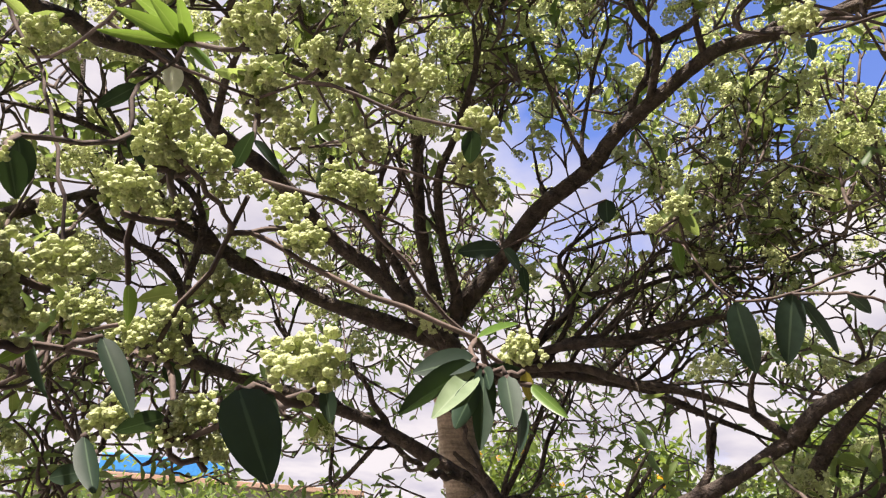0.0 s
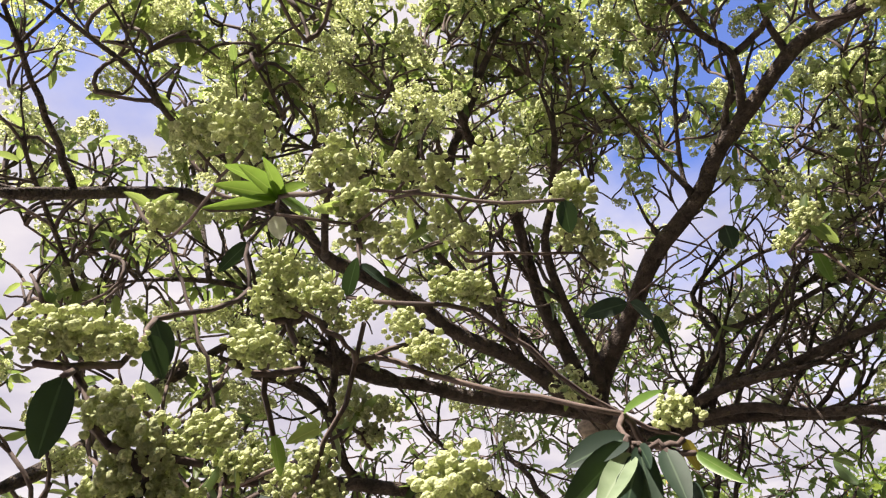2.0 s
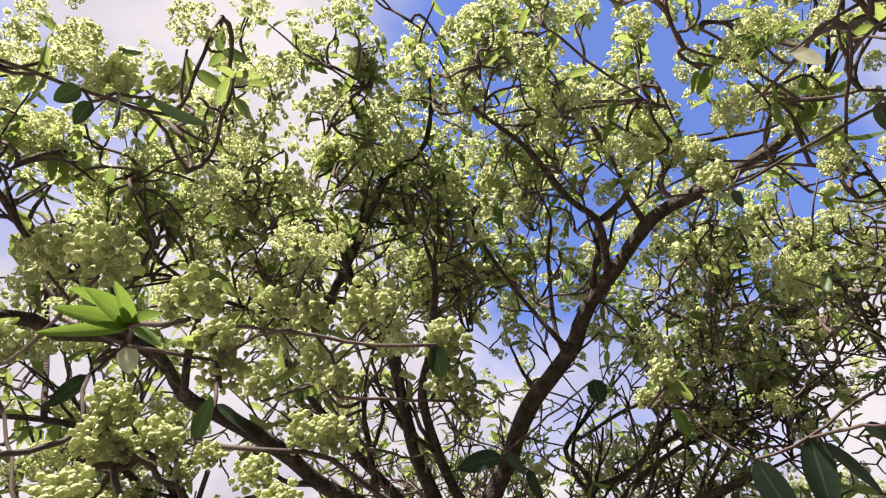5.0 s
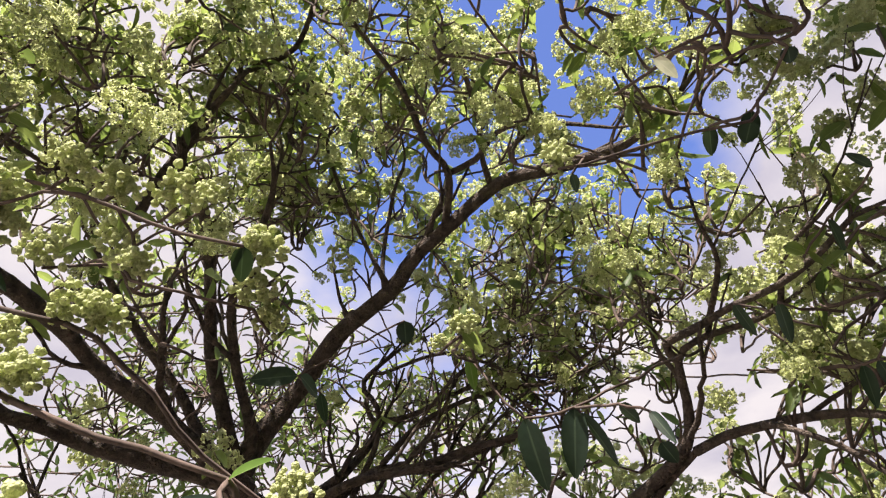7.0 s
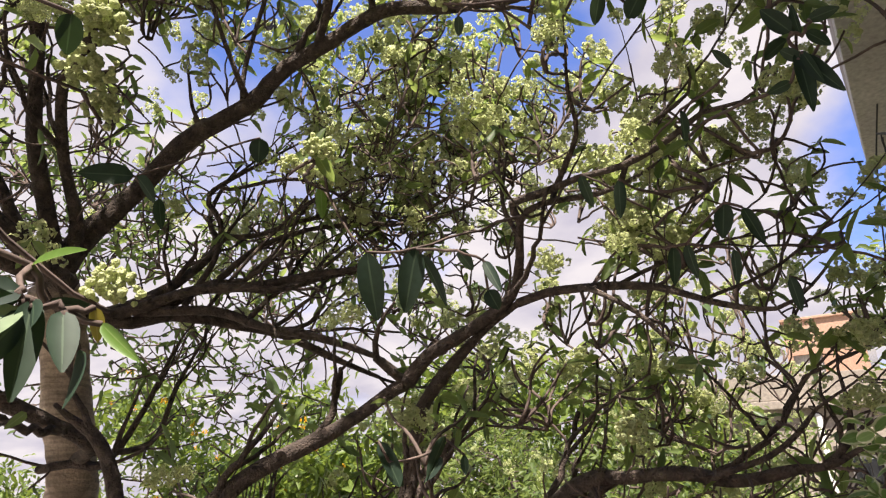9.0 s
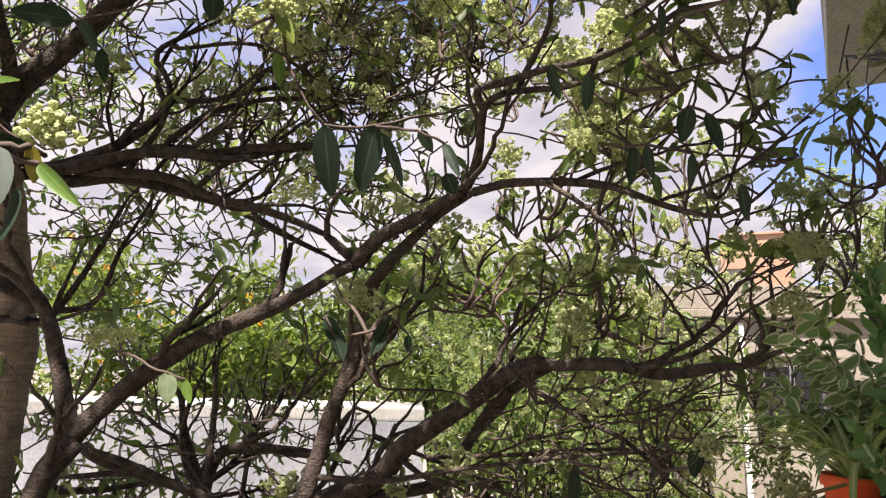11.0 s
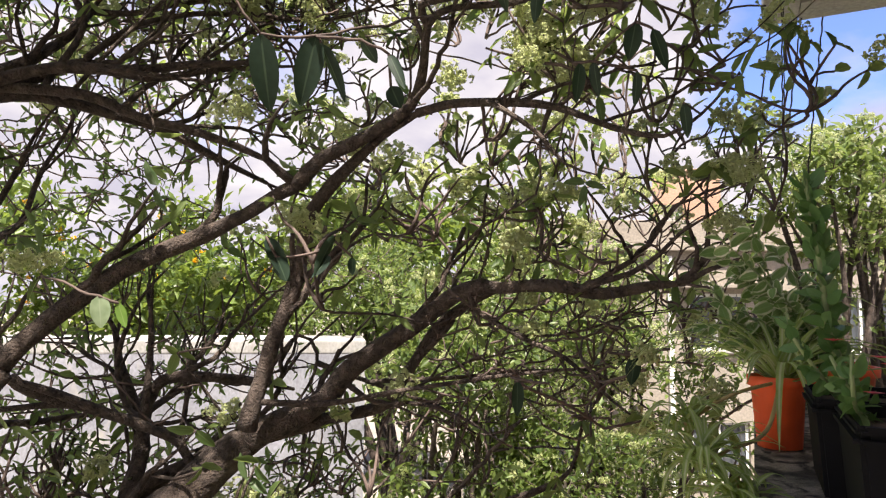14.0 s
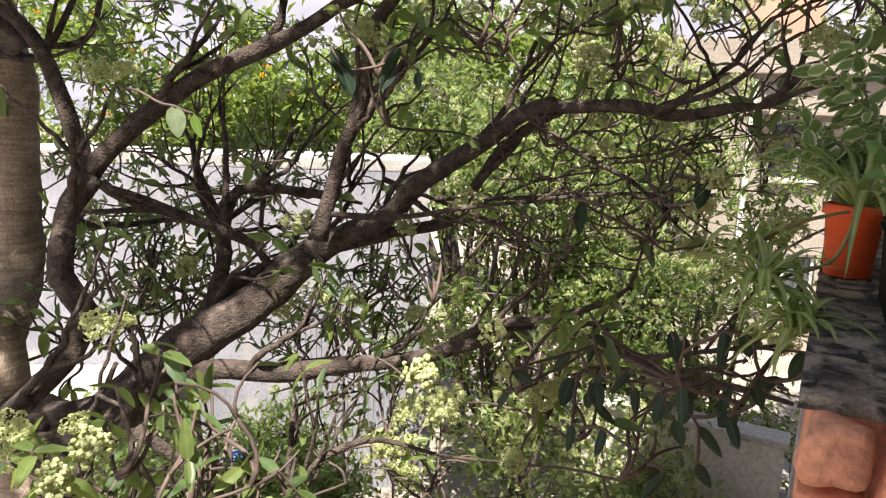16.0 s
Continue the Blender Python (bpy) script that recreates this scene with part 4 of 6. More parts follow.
for middle, reach, count, flowering in (
    ((1.66, 1.96, 3.46), 0.4, 7, 0.4),
    ((1.69, 1.14, 3.77), 0.3, 6, 0.1),
    ((1.98, 1.61, 4.53), 0.3, 4, 0.4),
    ((1.91, 1.97, 4.71), 0.35, 8, 0.5),
    ((1.88, 2.66, 3.63), 0.5, 30, 0.2),
    ((0.51, 2.03, 3.42), 0.26, 32, 0.05),
    ((0.20, 1.95, 3.45), 0.2, 16, 0.05),
    ((0.81, 2.28, 3.17), 0.28, 30, 0.05),
    ((1.62, 1.91, 3.31), 0.4, 9, 0.2),
    ((1.71, 1.45, 3.45), 0.35, 9, 0.3),
    ((1.4, 2.4, 2.97), 0.4, 24, 0.3),
    ((0.59, 3.83, 3.79), 0.36, 22, 0),
    ((0.48, 3.79, 3.55), 0.36, 24, 0),
    ((0.86, 3.85, 3.57), 0.36, 26, 0),
):
    spray(middle, reach, count, flowering)
for middle, reach, count, flowering in (
    ((1.28, 3.76, 3.28), 0.36, 16, 0),
    ((1.74, 3.54, 3.52), 0.36, 24, 0),
    ((1.81, 3.32, 3.3), 0.36, 24, 0),
    ((1.47, 3.55, 3.17), 0.36, 20, 0),
    ((0.75, 3.95, 4.09), 0.36, 22, 0),
    ((1.11, 3.88, 4.17), 0.36, 20, 0),
    ((1.48, 3.76, 4.17), 0.36, 20, 0),
    ((0.47, 3.9, 4.3), 0.36, 16, 0),
    ((1.71, 3.49, 3.73), 0.36, 16, 0),
    ((-0.89, 4.02, 6.15), 0.5, 22, 0),
    ((-0.27, 4.19, 5.94), 0.5, 22, 0),
    ((0.49, 4.34, 5.77), 0.5, 24, 0),
    ((1.77, 3.82, 5.68), 0.45, 20, 0),
    ((0.89, 4.08, 6.06), 0.5, 20, 0),
):
    spray(middle, reach, count, flowering)
for middle, reach, count, flowering in (
    ((2.4, 2.38, 5.33), 0.4, 15, 0.3),
    ((1.8, 3.27, 6.13), 0.45, 26, -1),
    ((2.07, 3.05, 5.69), 0.4, 22, -1),
    ((2.64, 3.11, 5.24), 0.4, 24, 0.5),
    ((2.33, 3.46, 5.29), 0.35, 18, 0.3),
    ((2.89, 2.64, 5.06), 0.38, 25, 0.5),
    ((2.8, 2.5, 5.32), 0.3, 15, 0.5),
    ((2.9, 2.15, 5.02), 0.3, 21, 0.6),
    ((2.09, 3.65, 5.56), 0.35, 16, 0.2),
    ((0.68, 4.23, 5.09), 0.4, 24, 0),
    ((0.97, 4.22, 5.41), 0.4, 20, 0),
    ((0.08, 2.49, 7.69), 0.38, 20, 0.9),
    ((0.58, 2.87, 7.44), 0.4, 24, 0.9),
    ((0.97, 2.29, 7.56), 0.38, 20, 0.9),
):
    spray(middle, reach, count, flowering)
for middle, reach, count, flowering in (
    ((1.35, 2.66, 7.23), 0.35, 18, 0.9),
    ((0.96, 3.15, 7.18), 0.4, 20, 0.9),
    ((0.17, 3.24, 7.24), 0.4, 22, 0.8),
):
    spray(middle, reach, count, flowering)
for middle, reach, count, flowering in (
    ((-1.48, 2.10, 4.94), 0.4, 34, 0.06),
    ((-1.31, 2.45, 4.90), 0.4, 34, 0.06),
    ((-1.08, 2.74, 5.09), 0.4, 30, 0.06),
    ((-1.49, 2.36, 4.70), 0.4, 34, 0.06),
    ((-1.31, 2.92, 4.74), 0.45, 30, 0),
    ((-0.85, 3.25, 5.04), 0.45, 30, 0),
    ((-0.66, 3.53, 4.81), 0.45, 30, 0),
    ((-1.41, 1.84, 5.13), 0.35, 30, 0.3),
    ((-1.38, 2.23, 5.18), 0.4, 30, 0.2),
    ((1.54, 1.05, 5.12), 0.3, 18, 0.4),
    ((1.98, 1.58, 5.13), 0.3, 16, 0.4),
    ((1.7, 0.89, 5.09), 0.3, 16, 0.5),
    ((1.76, 0.87, 4.96), 0.3, 18, 0.4),
    ((2.04, 1.6, 4.83), 0.3, 20, 0.3),
    ((2.04, 1.46, 4.64), 0.3, 20, 0.3),
    ((2.35, 1.36, 4.62), 0.3, 20, 0.3),
    ((1.79, 1.55, 5.34), 0.3, 16, 0.5),
    ((0.46, 3.36, 3.95), 0.28, 24, 0.06),
    ((0.67, 3.30, 3.76), 0.28, 24, 0.06),
    ((0.42, 3.30, 3.64), 0.28, 24, 0.06),
    ((0.91, 3.27, 3.85), 0.25, 16, 0.06),
    ((1.44, 2.98, 3.47), 0.3, 20, 0.06),
    ((1.66, 2.93, 3.68), 0.3, 20, 0.06),
    ((1.56, 2.84, 3.26), 0.3, 20, 0.06),
):
    spray(middle, reach, count, flowering)
for middle, across in (
    ((-0.29, 0.67, 5.11), 0.0903),
    ((-0.43, 1.09, 5.35), 0.107),
    ((-0.43, 1.13, 5.31), 0.107),
    ((-0.35, 0.64, 4.94), 0.0625),
    ((-0.36, 0.65, 4.9), 0.0588),
    ((-0.36, 0.69, 4.91), 0.0532),
    ((-0.33, 0.72, 4.93), 0.07),
    ((-0.35, 0.6, 4.82), 0.0657),
    ((-0.32, 0.66, 4.83), 0.0277),
    ((-0.34, 0.66, 4.81), 0.0311),
    ((-0.33, 0.79, 4.92), 0.037),
    ((-0.31, 0.83, 4.96), 0.0475),
    ((-0.21, 0.94, 5.03), 0.0713),
    ((-0.17, 0.95, 5.02), 0.0808),
    ((-0.27, 0.91, 4.96), 0.0726),
    ((-0.23, 0.89, 4.9), 0.0778),
    ((-0.46, 1.14, 4.92), 0.0843),
    ((-0.41, 1.19, 4.92), 0.0747),
    ((-0.43, 1.17, 4.87), 0.0618),
    ((-0.16, 0.71, 4.67), 0.0972),
):
    near_cluster(middle, across)
for middle, across in (
    ((-0.41, 0.88, 4.76), 0.0648),
    ((-0.44, 0.87, 4.73), 0.0648),
    ((-0.39, 0.89, 4.72), 0.0562),
    ((-0.32, 0.83, 4.63), 0.0661),
    ((-0.34, 0.83, 4.6), 0.0506),
    ((-0.3, 0.85, 4.59), 0.0583),
    ((-0.45, 0.88, 4.62), 0.0735),
    ((-0.72, 1.15, 4.85), 0.0908),
    ((-0.67, 1.18, 4.85), 0.0847),
    ((0.12, 1.15, 4.82), 0.083),
    ((-0.27, 1.23, 5.49), 0.111),
    ((-0.15, 1.24, 5.5), 0.118),
    ((-0.1, 1.33, 5.56), 0.0808),
    ((-0.3, 1.04, 5.38), 0.0847),
    ((-0.31, 1.46, 5.51), 0.117),
    ((-0.25, 1.41, 5.41), 0.103),
    ((-0.51, 1.61, 5.57), 0.13),
    ((0.03, 1.4, 5.47), 0.125),
    ((0.02, 1.45, 5.38), 0.125),
    ((0.06, 1.49, 5.32), 0.0882),
):
    near_cluster(middle, across)
for middle, across in (
    ((-1.02, 1.22, 5.54), 0.123),
    ((0.42, 1.28, 5.16), 0.0519),
    ((0.46, 1.25, 5.19), 0.0583),
    ((0.67, 1.04, 5.52), 0.083),
    ((-0.52, 0.48, 4.82), 0.0666),
    ((-0.49, 0.5, 4.82), 0.0799),
    ((-0.48, 0.55, 4.83), 0.0553),
    ((-0.43, 0.5, 4.73), 0.0666),
    ((-0.41, 0.53, 4.7), 0.0666),
    ((-0.38, 0.57, 4.72), 0.0622),
    ((-0.44, 0.52, 4.67), 0.0605),
    ((-0.4, 0.55, 4.66), 0.0605),
    ((-0.6, 0.91, 5.47), 0.132),
    ((-0.7, 0.9, 5.49), 0.123),
    ((-0.85, 1.06, 6.39), 0.179),
    ((-0.73, 1.17, 6.5), 0.135),
    ((-0.94, 1.39, 5.96), 0.19),
    ((-0.41, 0.73, 4.87), 0.0622),
    ((0.61, 1.65, 5.42), 0.0903),
    ((0.57, 1.69, 5.37), 0.0657),
):
    near_cluster(middle, across)
for middle, across in (
    ((1.51, 1.53, 4.65), 0.104),
    ((1.51, 1.07, 4.33), 0.0735),
    ((1.18, 1.86, 3.63), 0.133),
    ((0.22, 1.84, 3.63), 0.107),
    ((0.13, 1.72, 3.62), 0.0934),
    ((1.19, 1.86, 3.64), 0.0951),
):
    near_cluster(middle, across)
near_leaf((0.77, 1.72, 5.16), (0.82, 1.76, 4.97), 0.0755, leaf_shaded)
near_leaf((0.9, 1.66, 5.17), (0.89, 1.72, 4.99), 0.0755, leaf_shaded)
near_leaf((0.91, 1.65, 5.15), (1, 1.66, 5.01), 0.0394, leaf_shaded)
near_leaf((0.91, 1.44, 5.09), (0.95, 1.43, 5.04), 0.0382, leaf_shaded)
near_leaf((0.97, 1.41, 5.06), (0.99, 1.37, 4.97), 0.029, leaf_shaded)
near_leaf((0.99, 1.43, 4.99), (1.02, 1.43, 4.94), 0.0441, leaf_shaded)
near_leaf((0.03, 0.87, 4.73), (-0.05, 0.83, 4.7), 0.0416, leaf_shaded)
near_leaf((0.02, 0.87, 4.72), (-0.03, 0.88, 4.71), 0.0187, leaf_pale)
near_leaf((0.03, 0.87, 4.72), (-0.07, 0.79, 4.64), 0.0441, leaf_shaded)
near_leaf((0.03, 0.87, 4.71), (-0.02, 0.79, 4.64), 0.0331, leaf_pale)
near_leaf((0.04, 0.87, 4.71), (0, 0.79, 4.62), 0.0331, leaf_shaded)
near_leaf((0.04, 0.87, 4.72), (0.05, 0.83, 4.68), 0.0197, leaf_shaded)
near_leaf((0.04, 0.87, 4.72), (0.04, 0.84, 4.61), 0.0333, leaf_shaded)
near_leaf((0.05, 0.92, 4.73), (0.1, 0.92, 4.73), 0.0164, leaf_shaded)
near_leaf((0.07, 0.87, 4.71), (0.08, 0.83, 4.64), 0.0318, leaf_shaded)
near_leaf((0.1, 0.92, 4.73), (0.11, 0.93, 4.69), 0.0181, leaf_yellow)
near_leaf((0.09, 0.88, 4.67), (0.09, 0.84, 4.6), 0.0303, leaf_shaded)
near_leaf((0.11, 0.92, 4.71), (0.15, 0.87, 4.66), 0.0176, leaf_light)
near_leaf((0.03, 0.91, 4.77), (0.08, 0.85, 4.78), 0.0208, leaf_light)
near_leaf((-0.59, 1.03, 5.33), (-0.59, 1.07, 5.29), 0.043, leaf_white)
near_leaf((0.01, 1.03, 5.21), (0.01, 1.07, 5.16), 0.0389, leaf_shaded)
near_leaf((0.55, 2.22, 5.74), (0.56, 2.26, 5.66), 0.0719, leaf_shaded)
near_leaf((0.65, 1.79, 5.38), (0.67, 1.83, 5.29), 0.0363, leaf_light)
near_leaf((0.16, 2.36, 5.57), (-0.01, 2.38, 5.56), 0.0764, leaf_shaded)
near_leaf((0.17, 2.36, 5.57), (0.24, 2.3, 5.46), 0.0573, leaf_shaded)
near_leaf((0.25, 2.38, 5.51), (0.27, 2.42, 5.41), 0.0449, leaf_shaded)
near_leaf((-0.2, 0.61, 4.62), (-0.15, 0.58, 4.54), 0.0513, leaf_shaded)
near_leaf((-0.19, 0.66, 4.63), (-0.18, 0.67, 4.58), 0.0272, leaf_shaded)
near_leaf((-0.15, 0.77, 4.66), (-0.14, 0.78, 4.62), 0.0207, leaf_shaded)
near_leaf((-0.38, 0.68, 4.68), (-0.32, 0.67, 4.6), 0.0255, leaf_shaded)
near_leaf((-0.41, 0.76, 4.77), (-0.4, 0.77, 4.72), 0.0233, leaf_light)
near_leaf((-0.35, 0.82, 4.62), (-0.4, 0.8, 4.6), 0.0296, leaf_shaded)
near_leaf((-0.43, 0.65, 4.66), (-0.39, 0.63, 4.6), 0.0268, leaf_shaded)
near_leaf((-0.38, 0.7, 4.58), (-0.34, 0.67, 4.52), 0.0241, leaf_shaded)
near_leaf((-0.42, 0.79, 4.55), (-0.45, 0.78, 4.54), 0.0233, leaf_shaded)
near_leaf((-0.57, 0.7, 4.94), (-0.56, 0.73, 4.88), 0.0346, leaf_shaded)
near_leaf((-0.55, 0.9, 5.08), (-0.52, 0.94, 5.04), 0.0332, leaf_shaded)
near_leaf((-0.4, 0.9, 4.71), (-0.38, 0.91, 4.67), 0.0259, leaf_shaded)
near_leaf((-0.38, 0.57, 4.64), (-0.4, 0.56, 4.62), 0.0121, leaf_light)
near_leaf((-0.4, 0.98, 5.07), (-0.37, 0.95, 5.13), 0.0311, leaf_shaded)
near_leaf((-0.4, 1.04, 5.17), (-0.35, 1.08, 5.13), 0.027, leaf_shaded)
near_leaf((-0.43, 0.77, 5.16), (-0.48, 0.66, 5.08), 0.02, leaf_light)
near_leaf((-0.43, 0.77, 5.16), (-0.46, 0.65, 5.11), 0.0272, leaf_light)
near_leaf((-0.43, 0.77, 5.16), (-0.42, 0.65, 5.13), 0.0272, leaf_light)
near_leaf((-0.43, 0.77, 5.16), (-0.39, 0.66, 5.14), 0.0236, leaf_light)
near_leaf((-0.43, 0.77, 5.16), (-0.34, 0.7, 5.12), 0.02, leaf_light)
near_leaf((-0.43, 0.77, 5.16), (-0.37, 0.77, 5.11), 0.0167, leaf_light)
near_leaf((-0.58, 0.93, 5.2), (-0.64, 0.93, 5.15), 0.0292, leaf_shaded)
near_leaf((-0.46, 0.46, 4.76), (-0.48, 0.47, 4.69), 0.0363, leaf_shaded)
near_leaf((-0.52, 0.63, 4.88), (-0.51, 0.66, 4.83), 0.0311, leaf_shaded)
near_leaf((1.22, 0.65, 5.32), (1.17, 0.67, 5.37), 0.0363, leaf_shaded)
near_leaf((1.22, 0.66, 5.31), (1.13, 0.67, 5.24), 0.0301, leaf_shaded)
near_leaf((1.24, 0.66, 5.29), (1.25, 0.66, 5.16), 0.0331, leaf_shaded)
near_leaf((1.24, 0.66, 5.28), (1.27, 0.61, 5.18), 0.0331, leaf_shaded)
near_leaf((1.24, 0.65, 5.28), (1.24, 0.63, 5.2), 0.0306, leaf_shaded)
near_leaf((1.23, 0.64, 5.31), (1.2, 0.63, 5.36), 0.0337, leaf_shaded)
near_leaf((1.23, 0.63, 5.31), (1.27, 0.61, 5.28), 0.0259, leaf_shaded)
near_leaf((1.23, 0.62, 5.33), (1.25, 0.57, 5.33), 0.0259, leaf_shaded)
near_leaf((1.25, 0.69, 5.24), (1.23, 0.73, 5.23), 0.0233, leaf_shaded)
near_leaf((1.24, 0.66, 5.27), (1.22, 0.68, 5.3), 0.0259, leaf_shaded)
near_leaf((1.39, 0.9, 5.45), (1.35, 0.91, 5.5), 0.028, leaf_shaded)
near_leaf((1.21, 1.14, 5.22), (1.23, 1.17, 5.13), 0.0323, leaf_shaded)
near_leaf((1.41, 1.08, 5.44), (1.45, 1.11, 5.35), 0.0361, leaf_shaded)
near_leaf((1.06, 0.86, 5.51), (1.06, 0.9, 5.48), 0.047, leaf_shaded)
near_leaf((1.47, 1.23, 5.11), (1.49, 1.26, 5.01), 0.0361, leaf_shaded)
near_leaf((1.49, 1.2, 5.11), (1.52, 1.21, 5.02), 0.0328, leaf_shaded)
near_leaf((1.54, 1.1, 5.2), (1.55, 1.13, 5.11), 0.0493, leaf_shaded)
near_leaf((1.57, 1.07, 5.18), (1.62, 1.06, 5.08), 0.0361, leaf_shaded)
near_leaf((1.57, 1.12, 5.08), (1.59, 1.14, 4.99), 0.0296, leaf_shaded)
near_leaf((1.66, 1.04, 4.99), (1.68, 1.04, 4.9), 0.0328, leaf_shaded)
near_leaf((1.26, 1.33, 5.33), (1.3, 1.34, 5.24), 0.0328, leaf_shaded)
near_leaf((1.1, 0.88, 5.57), (1.11, 0.93, 5.52), 0.047, leaf_shaded)
near_leaf((1.13, 0.75, 5.64), (1.14, 0.77, 5.61), 0.0382, leaf_shaded)
near_leaf((1.09, 1, 5.64), (1.11, 1.05, 5.59), 0.0373, leaf_shaded)
near_leaf((0.95, 0.94, 5.8), (1.01, 0.95, 5.75), 0.0373, leaf_white)
near_leaf((0.98, 1.49, 5.9), (1, 1.52, 5.85), 0.0342, leaf_shaded)
near_leaf((-0.52, 0.8, 5.82), (-0.4, 0.83, 5.72), 0.0429, leaf_shaded)
near_leaf((-0.58, 0.77, 5.81), (-0.56, 0.78, 5.69), 0.0375, leaf_shaded)
near_leaf((-0.63, 0.77, 5.79), (-0.67, 0.79, 5.75), 0.0415, leaf_shaded)
near_leaf((-0.64, 0.74, 5.8), (-0.69, 0.74, 5.77), 0.0415, leaf_shaded)
near_leaf((-0.48, 0.85, 5.24), (-0.5, 0.71, 5.21), 0.0338, leaf_light)
near_leaf((0.51, 2.18, 4.47), (0.52, 2.17, 4.38), 0.0545, leaf_pale)
near_leaf((0.56, 2.17, 4.45), (0.58, 2.16, 4.38), 0.029, leaf_light)
near_leaf((0.93, 1.93, 4.59), (0.96, 1.92, 4.52), 0.0484, leaf_shaded)
near_leaf((1.07, 1.86, 4.6), (1.03, 1.89, 4.53), 0.0311, leaf_shaded)
near_leaf((0.9, 1.94, 4.65), (0.97, 1.92, 4.52), 0.0484, leaf_shaded)
near_leaf((1.08, 1.85, 4.66), (1.03, 1.89, 4.54), 0.038, leaf_shaded)
near_leaf((1.23, 2, 4.61), (1.23, 2, 4.55), 0.0304, leaf_shaded)
near_leaf((1.38, 1.38, 4.25), (1.37, 1.37, 4.16), 0.0342, leaf_shaded)
near_leaf((1.5, 1.09, 4.33), (1.49, 1.1, 4.26), 0.0382, leaf_shaded)
near_leaf((1.25, 0.84, 4.06), (1.23, 0.83, 3.99), 0.0218, leaf_shaded)
near_leaf((1.27, 0.81, 4.06), (1.26, 0.79, 4.02), 0.029, leaf_shaded)
near_leaf((1.24, 1.23, 3.83), (1.21, 1.23, 3.76), 0.0411, leaf_shaded)
near_leaf((1.28, 1.19, 3.83), (1.27, 1.16, 3.76), 0.0382, leaf_shaded)
near_leaf((1.19, 1.4, 3.8), (1.23, 1.36, 3.77), 0.0342, leaf_shaded)
near_leaf((1.37, 0.78, 3.96), (1.33, 0.82, 3.93), 0.0285, leaf_shaded)
near_leaf((1.42, 1.02, 3.82), (1.39, 1.01, 3.76), 0.0353, leaf_shaded)
near_leaf((1.28, 0.73, 3.98), (1.28, 0.73, 3.97), 0.0242, leaf_shaded)
near_leaf((1.31, 0.83, 3.88), (1.28, 0.85, 3.85), 0.0337, leaf_shaded)
# leaves hanging from the low outer shoots, the shade put into their dark colour
for x, y, z in ((1.31, 1.31, 3.82), (1.26, 1.06, 3.84), (1.22, 0.86, 3.88), (1.21, 0.79, 4.02), (1.2, 0.91, 3.79)):
    for _ in range(6):
        start = np.array((x, y, z)) + rng.normal(0, 0.07, 3)
        fall = unit((rng.normal(0, 0.5), rng.normal(0, 0.5), -1.0)) * rng.uniform(0.055, 0.085)
        near_leaf(start, start + fall, rng.uniform(0.020, 0.028), leaf_shaded)

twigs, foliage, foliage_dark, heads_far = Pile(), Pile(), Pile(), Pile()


def grow(nodes, node_r, ends, pile, thick=1.0, sides=5):
    """Joins every end to the nearest wood that runs its way by a slightly bent twig, nearest ends first. Returns the twigs' last directions."""
    pts, rad = np.vstack(nodes), np.concatenate(node_r)
    run = np.vstack([np.gradient(p, axis=0) if len(p) > 1 else np.array([[0, 0, 1.0]]) for p in nodes])
    run /= np.linalg.norm(run, axis=1)[:, None] + 1e-9
    room = len(pts) + len(ends) * 14
    P, R, D, n = np.empty((room, 3)), np.empty(room), np.empty((room, 3)), len(pts)
    P[:n], R[:n], D[:n] = pts, rad, run
    first = [np.min(np.linalg.norm(pts[::3] - e, axis=1)) for e in ends]
    ways = [None] * len(ends)
    for i in np.argsort(first):
        e = ends[i]
        gap = e - P[:n]
        dist = np.linalg.norm(gap, axis=1) + 1e-6
        along = np.einsum("ij,ij->i", gap, D[:n]) / dist
        cost = dist * (1 + 0.4 * np.clip(-gap[:, 2] / dist, 0, 1) + 0.8 * (1 - along)) + 0.03
        k = int(np.argmin(cost))
        a, r_a, L = P[k], R[k], dist[k]
        straight = gap[k] / L
        go = unit(straight + D[k] * 0.25 + rng.normal(0, 0.12, 3))
        come = unit(straight + (0, 0, 0.1) + rng.normal(0, 0.12, 3))
        m = int(np.clip(L / 0.055, 3, 12))
        t = np.linspace(0, 1, m + 1)[:, None]
        path = (1 - t) ** 3 * a + 3 * (1 - t) ** 2 * t * (a + go * L * 0.33) + 3 * (1 - t) * t**2 * (e - come * L * 0.33) + t**3 * e
        path[1:-1] += rng.normal(0, 0.0028, (m - 1, 3))
        r0 = min(r_a * 0.85, (0.0048 + 0.0085 * L) * thick)
        r = np.linspace(max(r0, 0.0046), 0.0040 * thick, m + 1)
        pile.add(*tube(path, r, sides))
        P[n:n + m], R[n:n + m] = path[1:], r[1:]
        step = np.diff(path, axis=0)
        D[n:n + m] = step / (np.linalg.norm(step, axis=1)[:, None] + 1e-9)
        n += m
        ways[i] = unit(path[-1] - path[-2])
    return ways


candelabra = [c for c in candelabra if np.linalg.norm(c[0] - (0.05, 0.1, EYE)) > 1.3]
hub_ways = grow(nodes, node_r, [c[0] for c in candelabra], twigs, 1.25, 5)


def shoot(a, go, b, r0, r1):
    """A short bent twig from a to b."""
    L = np.linalg.norm(b - a)
    t = np.linspace(0, 1, 5)[:, None]
    path = (1 - t) ** 2 * a + 2 * t * (1 - t) * (a + go * L * 0.5) + t**2 * b
    twigs.add(*tube(path, np.linspace(r0, r1, 5) * (1 + rng.normal(0, 0.06, 5)), 5))
    nodes.append(path[1:]), node_r.append(np.linspace(r0, r1, 5)[1:])
    return unit(path[-1] - path[-2])


